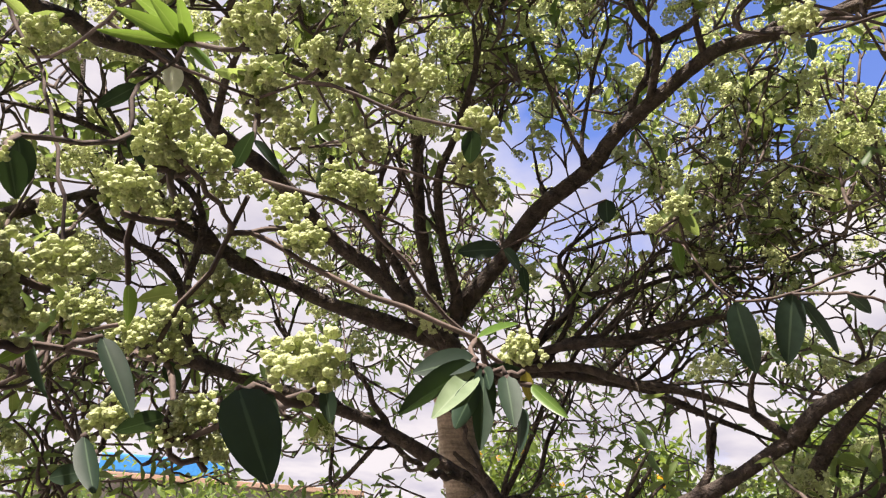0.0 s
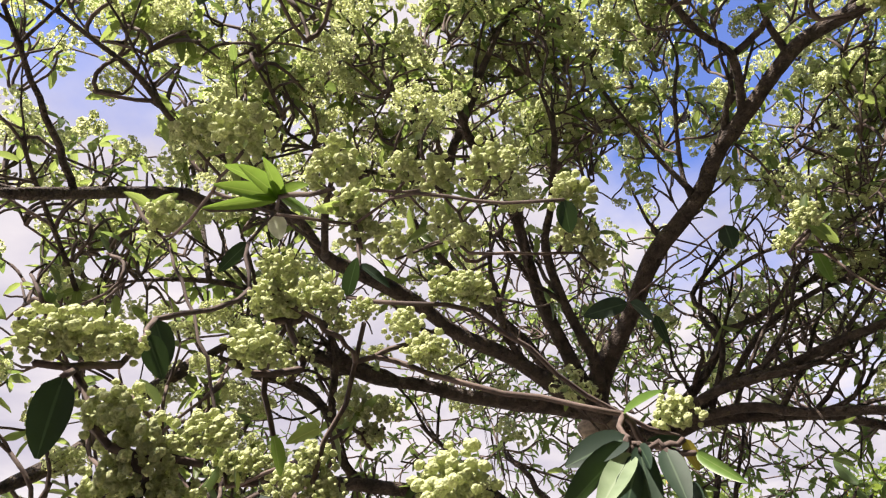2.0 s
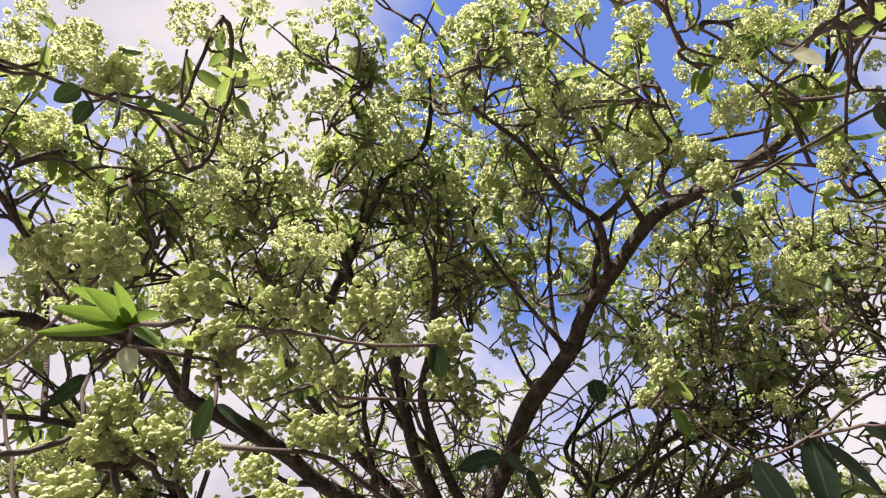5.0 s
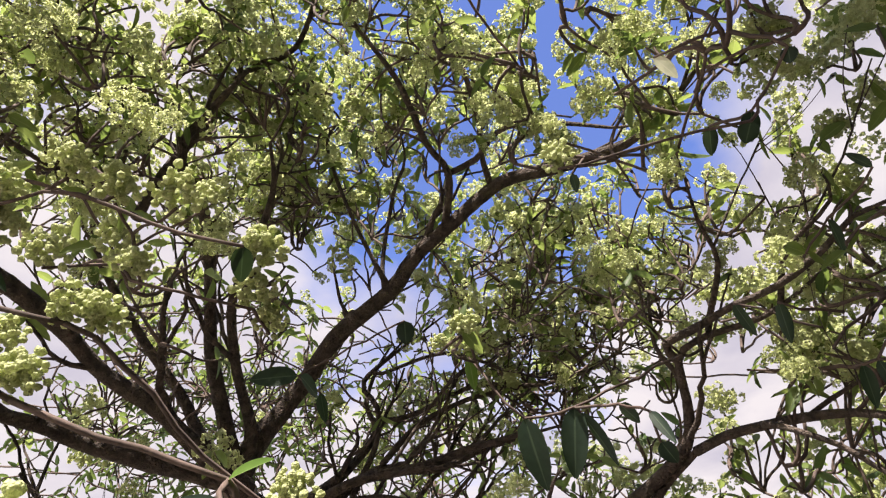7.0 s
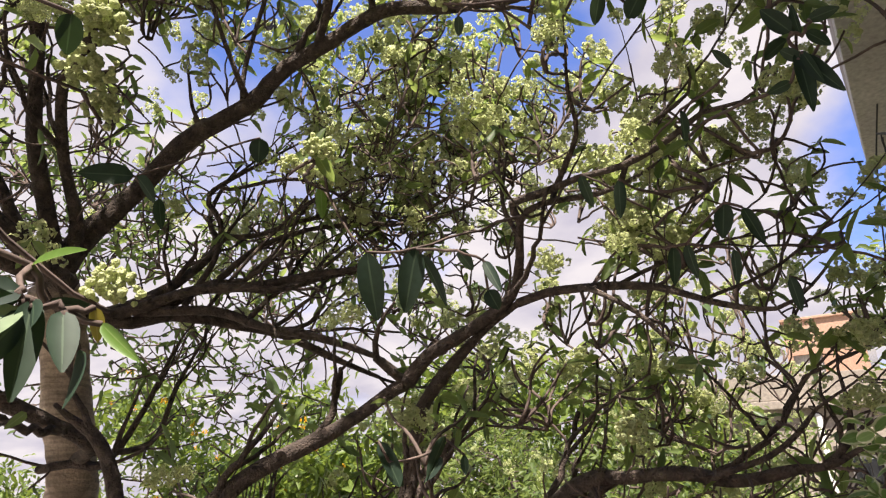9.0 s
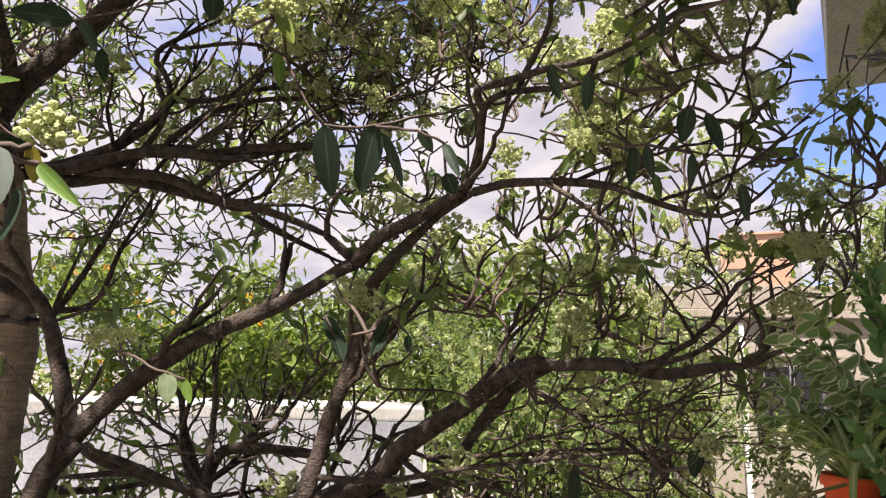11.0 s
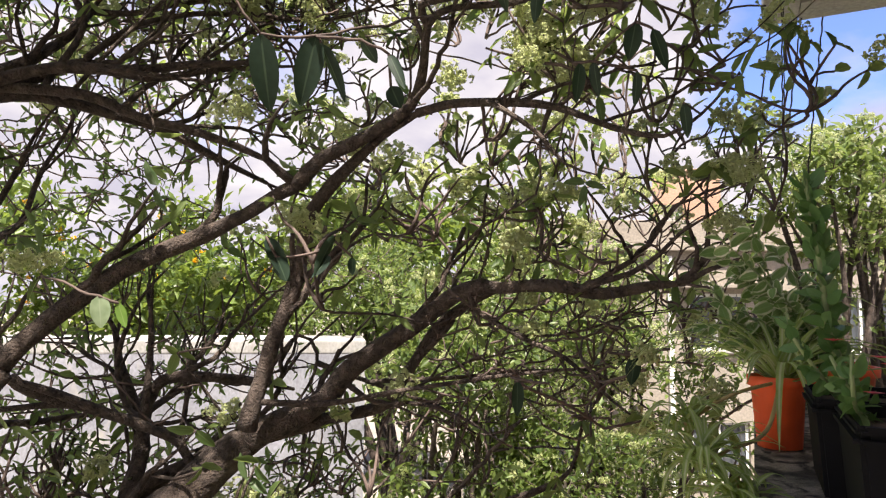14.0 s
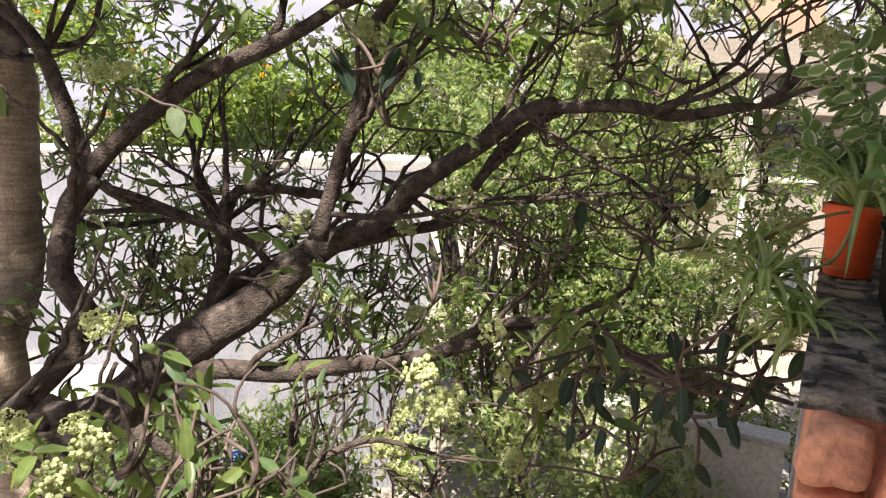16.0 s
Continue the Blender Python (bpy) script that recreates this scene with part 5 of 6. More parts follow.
shoots_done = []
for (hub, shoots, chance), way in zip(candelabra, hub_ways):
    for fork, go, tops in shoots:
        w = shoot(hub, unit(way + go), fork, 0.0074, 0.0058)
        for top in tops:
            shoots_done.append((top, chance, shoot(fork, unit(w + rng.normal(0, 0.2, 3)), top, 0.0055, 0.004)))
ends = [p for p, _ in tips] + [p - (0, 0, a * 0.45) for p, a in near_heads] + stalk
ways = grow(nodes, node_r, ends, twigs, 1.0, 4)
twigs.link("twigwork", twig_bark, tree, "thin dark branching twigs")


def whorl(pile, at, way, count, low, high, lean=(55, 105)):
    ring = frame_axes(np.cross(way, unit(rng.normal(size=3))), way)
    turn = rng.uniform(0, 6.28)
    for k in range(count):
        a = turn + k * 6.283 / count + rng.uniform(-0.25, 0.25)
        out = ring[:, 0] * math.cos(a) + ring[:, 1] * math.sin(a)
        tilt = radians(rng.uniform(*lean))
        d = unit(way * math.cos(tilt) + out * math.sin(tilt) - np.array((0, 0, 0.25)))
        length = rng.uniform(low, high)
        set_leaf(pile, at - way * rng.uniform(0, 0.03), d, length, length * rng.uniform(0.32, 0.43), unit(way + (0, 0, 0.6) + rng.normal(0, 0.25, 3)))


far_heads = []
loose = list(zip(tips, ways))
for (place, chance), way in loose + [((p, c), w) for p, c, w in shoots_done]:
    if chance < 0:
        continue
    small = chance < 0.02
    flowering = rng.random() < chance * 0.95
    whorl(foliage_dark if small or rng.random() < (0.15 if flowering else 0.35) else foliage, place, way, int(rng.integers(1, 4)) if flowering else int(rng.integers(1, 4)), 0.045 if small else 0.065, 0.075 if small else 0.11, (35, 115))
    if flowering:
        across = rng.uniform(0.12, 0.19)
        far_heads.append((place + unit(way + (0, 0, 0.6)) * across * 0.42, across))
        if rng.random() < 0.55:
            far_heads.append((place + (0, 0, 0.04) + rng.normal(0, 0.055, 3), rng.uniform(0.08, 0.14)))
near_ways = ways[len(tips):len(tips) + len(near_heads)]
for k, ((place, across), way) in enumerate(zip(near_heads, near_ways)):
    head_object(FINE_HEADS, place, across * 1.22, tree, k)
    if k % 2 == 0 and np.linalg.norm(place - (0.05, 0.1, EYE)) > 1.15:
        whorl(foliage, place - way * across * 0.6, way, 3, 0.06, 0.10, (80, 120))


def link_leaves(pile, mat, label, limit):
    """The leaves on the side towards the balcony one by one, the rest of the crown as one mass."""
    rest, apart = Pile(), 0
    for verts, uvs in zip(pile.verts, pile.uvs):
        if apart < limit and verts[:, 1].mean() < 1.3 and verts[:, 2].mean() < EYE + 2.2:
            link_mesh("leaf", verts.tolist(), LEAF_COARSE[1], mat, tree, uvs=uvs)
            apart += 1
        else:
            rest.add(verts, LEAF_COARSE[1], uvs)
    rest.link("foliage", mat, tree, label)


link_leaves(foliage, leaf_mix, "whorls of oblong glossy green leaves", 120)
link_leaves(foliage_dark, leaf_deep, "whorls of darker green leaves", 70)
far_heads.sort(key=lambda h: np.linalg.norm(h[0] - (0.05, 0.2, EYE)))
for k, (place, across) in enumerate(far_heads[:230]):
    head_object(COARSE_HEADS, place, across, tree, k)
for k, (place, across) in enumerate(far_heads[230:]):
    shape = SMALL[k % 8]
    turn = pose(0, 0, 0, rng.uniform(-40, 40), rng.uniform(-40, 40), rng.uniform(0, 360)).to_3x3()
    heads_far.add(place + shape[0] * across @ np.array(turn).T, shape[1])
heads_far.link("blossom", bloom, tree, "pale green rounded flower heads")

# ---- the yard and the buildings ----
earth = rough_surface("earth", ((0.3, (0.20, 0.178, 0.15)), (0.7, (0.31, 0.275, 0.23))), 0.7, 30, 0.95, 0.5, 0.02)
# dulled and bluish: the look of a skylit wall is put into this white
paint_white = rough_surface("paint_white", ((0.3, (0.175, 0.18, 0.205)), (0.65, (0.30, 0.305, 0.34))), 1.1, 25, 0.85, 0.15, 0.004, (2.1, 0.56, (0.30, 0.29, 0.275)))
paint_grey = rough_surface("paint_grey", ((0.3, (0.28, 0.275, 0.265)), (0.7, (0.42, 0.41, 0.39))), 1.2, 25, 0.9, 0.2, 0.004, (1.5, 0.6, (0.25, 0.24, 0.22)))
paint_beige = rough_surface("paint_beige", ((0.3, (0.24, 0.21, 0.175)), (0.7, (0.32, 0.285, 0.24))), 0.7, 22, 0.9, 0.15, 0.004, (0.9, 0.62, (0.26, 0.22, 0.18)))
paint_orange = rough_surface("paint_orange", ((0.3, (0.38, 0.235, 0.165)), (0.7, (0.45, 0.29, 0.21))), 0.9, 20, 0.9, 0.15, 0.004)
dark_room = plain("dark_room", (0.22, 0.19, 0.17), 0.8)
window_glass = plain("window_glass", (0.06, 0.07, 0.08), 0.12)
iron = plain("iron", (0.10, 0.10, 0.10), 0.5, 0.6)
pipe_white = plain("pipe_white", (0.70, 0.70, 0.68), 0.5)

gb = bmesh.new()
bmesh.ops.create_grid(gb, x_segments=60, y_segments=60, size=400)
tagged(part("ground", gb, earth, None), "pale dusty concrete and earth of the yard", "ground", kind="structure")


def wall_with_openings(name, width, height, thick, openings, mat, parent, label=""):
    """A wall in its own x-z plane, its outside at y = 0, holes cut right through: cells between the openings' edges."""
    xs = sorted({0.0, width, *[v for o in openings for v in (o[0], o[0] + o[2])]})
    zs = sorted({0.0, height, *[v for o in openings for v in (o[1], o[1] + o[3])]})
    bm = bmesh.new()
    for x0, x1 in zip(xs, xs[1:]):
        for z0, z1 in zip(zs, zs[1:]):
            mx, mz = (x0 + x1) / 2, (z0 + z1) / 2
            if any(o[0] < mx < o[0] + o[2] and o[1] < mz < o[1] + o[3] for o in openings):
                continue
            c = bmesh.ops.create_cube(bm, size=1)["verts"]
            bmesh.ops.transform(bm, matrix=Matrix.Translation((mx, thick / 2, mz)) @ Matrix.Diagonal((x1 - x0, thick, z1 - z0, 1)), verts=c)
    bmesh.ops.remove_doubles(bm, verts=bm.verts, dist=0.001)
    return part(name, bm, mat, parent, label)


def window_unit(parent, x, z, w, h, bars=0):
    """A window set back in the wall: frame, two panes, sill and a grille."""
    fb = bmesh.new()
    for sx, sz, cx, cz in ((w, 0.06, 0, h / 2 - 0.03), (w, 0.06, 0, -h / 2 + 0.03), (0.06, h - 0.12, -w / 2 + 0.03, 0), (0.06, h - 0.12, w / 2 - 0.03, 0), (0.05, h - 0.12, 0, 0)):
        c = bmesh.ops.create_cube(fb, size=1)["verts"]
        bmesh.ops.transform(fb, matrix=Matrix.Translation((cx, 0, cz)) @ Matrix.Diagonal((sx, 0.06, sz, 1)), verts=c)
    f = part("window", fb, pipe_white, parent)
    f.location = (x + w / 2, 0.12, z + h / 2)
    for side in (-1, 1):
        p = part("pane", box_bm((w / 2 - 0.09, 0.012, h - 0.13), (side * w / 4, 0.012, 0)), window_glass, f)
    part("sill", box_bm((w + 0.16, 0.20, 0.05), (0, -0.12, -h / 2 - 0.03), 0.008), paint_grey, f)
    for k in range(bars):
        part("bar", box_bm((0.018, 0.018, h - 0.02), (-w / 2 + w * (k + 1) / (bars + 1), -0.07, 0)), iron, f)


def put(ob, x, y, z, turn):
    ob.matrix_basis = pose(x, y, z, 0, 0, turn)
    return ob


# long white building behind the tree, with a ledge over its shaded lower wall
white_house = thing("white_building", (0, 0, 0), "sunlit white-painted building with a projecting ledge", "building")
white_house.matrix_basis = pose(-3.2, 10.7, 0, 0, 0, -30.0) @ Matrix.Diagonal((0.68, 0.68, 1.045, 1))
wall_with_openings("wall", 12.4, 3.75, 0.25, ((1.2, 2.2, 1.1, 1.0), (4.4, 2.2, 1.1, 1.0)), paint_white, white_house)
for x in (1.2, 4.4):
    window_unit(white_house, x, 2.2, 1.1, 1.0, 5)
part("side_wall", box_bm((0.25, 1.7, 3.75), (12.275, 1.102, 1.875)), paint_white, white_house)
part("back_wall", box_bm((12.1, 0.2, 3.75), (6.05, 1.85, 1.875)), paint_white, white_house)
part("roof", box_bm((12.4, 1.96, 0.14), (6.2, 0.985, 3.824), 0.02), paint_grey, white_house, "flat grey concrete roof")
# added grey panel: deepens the ledge's shade on the white wall by colour
part("lower_wall", box_bm((8.4, 0.05, 1.39), (4.2, -0.028, 0.695)), paint_grey, white_house, "lower wall panel greyed for the shade under the ledge")
part("ledge", box_bm((8.4, 1.5, 0.10), (4.2, -0.754, 1.45), 0.015), paint_grey, white_house, "weathered concrete ledge")
for k in range(4):
    part("post", box_bm((0.16, 0.16, 1.398), (0.4 + k * 2.5, -1.35, 0.699), 0.01), paint_grey, white_house)
for k in range(26):
    part("panel_rib", box_bm((0.05, 0.03, 2.0), (10.0 + k * 0.092, -0.017, 1.0)), paint_white, white_house)

# beige building beyond, with a stair tower in orange on its roof
beige = thing("beige_building", (0, 0, 0), "beige rendered building with an orange stair tower", "building")
put(beige, 10.1, 10.4, 0, -42.0)
holes = [(0.9 + k * 3.0, 0.9 + f * 2.7, 1.2, 1.2) for k in range(4) for f in range(2)]
wall_with_openings("wall", 13.0, 5.7, 0.25, holes, paint_beige, beige)
for h in holes:
    window_unit(beige, *h, bars=6)
part("side_wall", box_bm((0.25, 8.75, 5.7), (0.125, 4.627, 2.85)), paint_beige, beige)
part("roof", box_bm((13.3, 9.3, 0.16), (6.5, 4.45, 5.784), 0.02), paint_beige, beige)
part("coping", box_bm((13.4, 0.3, 0.5), (6.5, 0.0, 6.118), 0.02), paint_beige, beige)
for x in (0.45, 3.5, 6.6):
    part("drainpipe", box_bm((0.11, 0.11, 5.6), (x, -0.058, 2.8), 0.03), pipe_white, beige, "white plastic drainpipe")
for x in (2.35, 5.35):
    part("sunshade", box_bm((1.7, 0.5, 0.08), (x - 0.85, -0.252, 4.95), 0.01), paint_beige, beige)

tower = thing("stair_tower", (0, 0, 0), "orange stair tower with a shuttered opening and white side", "building")
put(tower, 18.2, 12.05, 5.864, -58.0)
wall_with_openings("wall", 2.0, 2.9, 0.2, ((0.15, 0.75, 0.75, 1.15),), paint_orange, tower)
part("shutter", box_bm((0.75, 0.05, 1.15), (0.525, 0.13, 1.325)), paint_grey, tower, "grey shutter set back in its opening")
part("side_wall", box_bm((0.2, 2.2, 2.9), (2.102, 1.1, 1.45)), paint_white, tower, "white side wall")
part("side_wall", box_bm((0.2, 1.9, 2.9), (0.1, 1.152, 1.45)), paint_orange, tower)
part("back_wall", box_bm((1.8, 0.2, 2.9), (1.1, 2.2, 1.45)), dark_room, tower)
part("roof", box_bm((2.24, 2.36, 0.08), (1.1, 1.1, 2.944), 0.015), paint_orange, tower)

low = thing("cream_building", (0, 0, 0), "pale cream flat-roofed building further along", "building")
put(low, 20.6, 9.2, 0, -62.0)
wall_with_openings("wall", 9.0, 7.3, 0.25, ((1.2, 5.0, 1.2, 1.2), (4.6, 5.0, 1.2, 1.2)), paint_white, low)
for x in (1.2, 4.6):
    window_unit(low, x, 5.0, 1.2, 1.2, 4)
part("roof", box_bm((9.3, 6.0, 0.16), (4.5, 2.8, 7.384), 0.02), paint_grey, low)
part("side_wall", box_bm((0.25, 5.7, 7.3), (0.125, 3.102, 3.65)), paint_beige, low)

# far building with a blue sheet, low behind the crown
far = thing("far_building", (0, 0, 0), "distant beige building with a blue sheet on its roof", "building")
put(far, -11.5, 19.0, 0, 12)
wall_with_openings("wall", 9.0, 5.6, 0.25, ((1.0, 3.6, 1.3, 1.1), (4.0, 3.6, 1.3, 1.1)), paint_beige, far)
for x in (1.0, 4.0):
    window_unit(far, x, 3.6, 1.3, 1.1, 3)
part("roof", box_bm((9.4, 7.0, 0.15), (4.5, 3.3, 5.679), 0.02), paint_orange, far)
part("sheet", box_bm((3.4, 0.5, 0.5), (3.4, 0.1, 6.008), 0.06), plain("blue_sheet", (0.03, 0.22, 0.55), 0.5), far, "blue plastic sheet")


# ---- trees beyond ----
def yard_tree(x, y, height, crowns, leaves, leaf_len, mat, label, petals=None, seed=1):
    """A tree: tapered trunk, limbs, twigs and a crown of separate leaves gathered in uneven clumps."""
    global rng
    rng = np.random.default_rng(seed)
    t = thing("tree", (0, 0, 0), label, "tree", "trees beyond the yard")
    top = np.mean([c[0] for c in crowns], axis=0)
    path = spline([(x, y, 0), (x + 0.1, y, height * 0.25), (x * 0.7 + top[0] * 0.3, y * 0.7 + top[1] * 0.3, height * 0.5)], 0.15)
    r = np.linspace(0.16, 0.09, len(path))
    v, f = tube(path, r, 10, 0.03, rng)
    link_mesh("trunk", v.tolist(), f, bark_shaded, t)
    nd, nr = [path[len(path) // 2:]], [r[len(path) // 2:]]
    for mid, rad in crowns:
        p = spline([tuple(path[-1 - int(rng.integers(0, min(6, len(path) - 1)))]), tuple((path[-1] + np.array(mid)) / 2 + rng.normal(0, 0.15, 3)), tuple(mid)], 0.12)
        q = np.linspace(0.06, 0.012, len(p))
        v, f = tube(p, q, 8, 0.03, rng)
        link_mesh("limb", v.tolist(), f, bark_shaded, t)
        nd.append(p), nr.append(q)
    ends, clump = [], []
    total = sum(rad ** 2 for _, rad in crowns)
    for mid, rad in crowns:
        for _ in range(int(leaves / 9 * rad ** 2 / total)):
            d = rng.normal(size=3)
            ends.append(np.array(mid) + d / np.linalg.norm(d) * rad * rng.uniform(0.35, 1.05) * np.array((1.1, 1.1, 0.8)))
    twig, green, gold = Pile(), Pile(), Pile()
    for e, w in zip(ends, grow(nd, nr, ends, twig, 1.2, 3)):
        for _ in range(9):
            d = unit(rng.normal(size=3) + w * 0.5 - np.array((0, 0, 0.3)))
            n = leaf_len * rng.uniform(0.7, 1.3)
            set_leaf(green, e + rng.normal(0, leaf_len * 0.9, 3), d, n, n * rng.uniform(0.38, 0.5), unit(rng.normal(size=3) * 0.6 + (0, 0, 1)), LEAF_TINY)
        if petals and rng.random() < petals[0]:
            gold.add(e + SMALL[int(rng.integers(0, 8))][0] * petals[1] + (0, 0, leaf_len), SMALL[0][1])
    twig.link("twigwork", twig_bark, t)
    green.link("foliage", mat, t)
    if gold.count:
        gold.link("blossom", petals[2], t, petals[3])
    return t


LEAF_TINY = blade(3)
leaf_yard = leaf_surface("leaf_yard", (0.035, 0.068, 0.022), (0.15, 0.205, 0.06), (0.17, 0.23, 0.09), 0.42, (0.34, 0.44, 0.09))
# low bushes: sunshine is put into this lighter leaf colour
leaf_bush_sunlit = leaf_surface("leaf_bush_sunlit", (0.08, 0.13, 0.045), (0.27, 0.32, 0.13), (0.2, 0.28, 0.1), 0.42, (0.45, 0.55, 0.14))
gold_petal = leaf_surface("gold_petal", (0.75, 0.38, 0.01), (0.85, 0.50, 0.02), (0.8, 0.45, 0.02), 0.3, (0.9, 0.55, 0.02), 0.7)
TREES = "leafy green tree with a dense uneven crown"


def around(az, dist, low, high, spread, count, size, seed):
    """Middles and radii of the clumps of one crown: about that direction and distance from the balcony."""
    g = np.random.default_rng(seed)
    c = np.array((math.sin(radians(az)) * dist, math.cos(radians(az)) * dist))
    return c, [((c[0] + g.uniform(-spread, spread), c[1] + g.uniform(-spread, spread), g.uniform(low, high)), size * g.uniform(0.7, 1.2)) for _ in range(count)]


for az, dist, low, high, spread, count, size, leaves, leaf_len, gold, seed in (
    (41, 6.8, 0.8, 4.9, 0.75, 14, 0.65, 9000, 0.09, 0.15, 3),
    (35, 9.2, 3.0, 5.4, 0.9, 12, 0.7, 5000, 0.10, 0.1, 19),
    (49, 7.4, 1.0, 4.9, 1.2, 14, 0.75, 9000, 0.09, 0.35, 4),
    (56, 7.8, 0.5, 4.2, 1.2, 13, 0.65, 6000, 0.095, 0.45, 5),
    (69, 8.2, 5.0, 6.8, 0.6, 9, 0.45, 1500, 0.12, 0.9, 17),
    (72, 9.0, 5.0, 6.6, 0.7, 8, 0.5, 1500, 0.12, 0.9, 18),
    (11, 18.0, 3.8, 6.9, 2.0, 14, 1.0, 5600, 0.28, 0.12, 6),
    (23, 16.5, 3.8, 5.6, 2.0, 13, 1.0, 5000, 0.28, 0.06, 7),
    (34, 16.0, 3.6, 7.0, 1.8, 13, 0.95, 4400, 0.28, 0.0, 13),
    (44, 15.0, 3.4, 6.0, 1.6, 10, 1.0, 3400, 0.28, 0.0, 14),
    (-4, 20.0, 3.2, 5.2, 2.6, 12, 1.2, 3600, 0.23, 0.0, 8),
    (-28, 13.0, 3.0, 5.0, 3.0, 14, 1.2, 3600, 0.21, 0.0, 9),
    (44, 5.4, 0.4, 1.8, 0.8, 8, 0.55, 5000, 0.08, 0.3, 10),
    (49, 5.2, 0.2, 1.7, 0.9, 9, 0.5, 5000, 0.08, 0.3, 11),
    (76, 9.5, 2.5, 5.2, 1.2, 8, 0.7, 3000, 0.10, 0.2, 12),
    (22, 6.5, 0.3, 1.3, 0.7, 9, 0.45, 4200, 0.09, 0.0, 15),
    (11, 7.2, 0.3, 1.2, 0.7, 7, 0.45, 3200, 0.09, 0.0, 16),
):
    c, crowns = around(az, dist, low, high, spread, count, size, seed)
    petals = None
    if gold:
        petals = (gold, 0.22, gold_petal, "golden yellow blossom") if dist > 10 else (gold, 0.13, bloom, "pale green flower heads")
    yard_tree(c[0], c[1], low + 1.2, crowns, leaves, leaf_len, leaf_far if dist > 10 else leaf_bush_sunlit if dist < 6 else leaf_yard, TREES + (" and golden blossom" if gold and dist > 10 else ""), petals, seed)
rng = np.random.default_rng(77)


# ---- the balcony ----
U, V = Vector((0.899, 0.438, 0)), Vector((0.438, -0.899, 0))  # along the facade, and into the building
TURN = math.degrees(math.atan2(0.438, 0.899))
A0 = Vector((0.085, 0.13, 0))


def spot(s, w, z):
    return A0 + U * s + V * w + Vector((0, 0, z))


def slab(name, s0, s1, w0, w1, z0, z1, mat, parent, label="", bevel=0.012):
    p = spot((s0 + s1) / 2, (w0 + w1) / 2, (z0 + z1) / 2)
    return part(name, box_bm((s1 - s0, w1 - w0, z1 - z0), p, bevel, TURN), mat, parent, label)


top_stain = rough_surface("top_stain", ((0.38, (0.08, 0.075, 0.07)), (0.62, (0.40, 0.36, 0.31))), 15, 140, 0.95, 1.0, 0.012, (21.0, 0.5, (0.03, 0.029, 0.028)))
brick_paint = rough_surface("brick_paint", ((0.3, (0.68, 0.28, 0.17)), (0.7, (0.84, 0.44, 0.30))), 7, 70, 0.9, 0.8, 0.008, (9.0, 0.62, (0.24, 0.10, 0.07)))
concrete = rough_surface("concrete", ((0.3, (0.38, 0.36, 0.33)), (0.7, (0.52, 0.50, 0.46))), 1.5, 30, 0.92, 0.3, 0.006, (1.2, 0.62, (0.26, 0.24, 0.22)))

wall_top = thing("parapet", (0, 0, 0), "orange-painted parapet with a blackened, weathered top", "parapet", kind="structure")
pb = box_bm((4.2, 0.36, 0.02), spot(0.84 + 2.1, 0.195, 4.14), 0.0, TURN)
bmesh.ops.subdivide_edges(pb, edges=pb.edges[:], cuts=9, use_grid_fill=True)
for vert in pb.verts:
    k = noise.noise(vert.co * 9) * 0.010 + noise.noise(vert.co * 31) * 0.004
    vert.co += Vector((k, k * 0.6, k * 0.8))
part("coping", pb, top_stain, wall_top, "blackened weathered concrete top", True)
part("render_coat", box_bm((4.15, 0.34, 1.0), spot(0.87 + 2.1, 0.195, 3.627), 0.008, TURN), brick_paint, wall_top)
# the broken end, patched in lumps of painted mortar
for z, s0, w0, size in ((4.094, 0.822, 0.044, (0.07, 0.064, 0.062)), (4.075, 0.828, 0.101, (0.06, 0.032, 0.10)), (4.083, 0.828, 0.166, (0.06, 0.088, 0.082)), (4.082, 0.826, 0.285, (0.06, 0.12, 0.08)), (3.992, 0.832, 0.045, (0.06, 0.072, 0.115)), (3.985, 0.83, 0.135, (0.06, 0.09, 0.07)), (3.995, 0.824, 0.268, (0.06, 0.15, 0.078)), (3.91, 0.828, 0.17, (0.06, 0.29, 0.08)), (3.82, 0.83, 0.10, (0.06, 0.15, 0.08))):
    bm = box_bm(size, spot(s0, w0 + 0.015, z), 0.012, TURN)
    bmesh.ops.subdivide_edges(bm, edges=[e for e in bm.edges if e.calc_length() > 0.03], cuts=3, use_grid_fill=True)
    for vert in bm.verts:
        n = noise.noise_vector(vert.co * 20) * 0.011 + noise.noise_vector(vert.co * 45) * 0.004
        vert.co += n
    part("brick", bm, brick_paint, wall_top, "", True)

house = thing("balcony_building", (0, 0, 0), "rendered building that carries the balcony", "building", kind="structure")
# house and end wall stay unseen; this pale coat bounces light onto the plants
cream = rough_surface("cream_bounce_paint", ((0.3, (0.60, 0.56, 0.49)), (0.7, (0.74, 0.70, 0.62))), 0.8, 25, 0.9, 0.15, 0.004)
slab("floor_slab", -2.2, 5.2, 0.01, 2.2, 2.96, 3.12, concrete, house)
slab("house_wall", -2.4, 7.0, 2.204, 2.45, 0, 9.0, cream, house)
slab("lower_wall", -2.2, 5.2, 0.12, 0.32, 0, 2.955, paint_beige, house)
slab("end_wall", -2.4, -2.2, 0.0, 2.2, 0, 6.6, cream, house)
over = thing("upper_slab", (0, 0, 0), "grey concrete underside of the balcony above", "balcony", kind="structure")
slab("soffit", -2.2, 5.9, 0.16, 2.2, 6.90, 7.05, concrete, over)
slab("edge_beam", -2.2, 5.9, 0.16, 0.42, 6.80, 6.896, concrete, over)
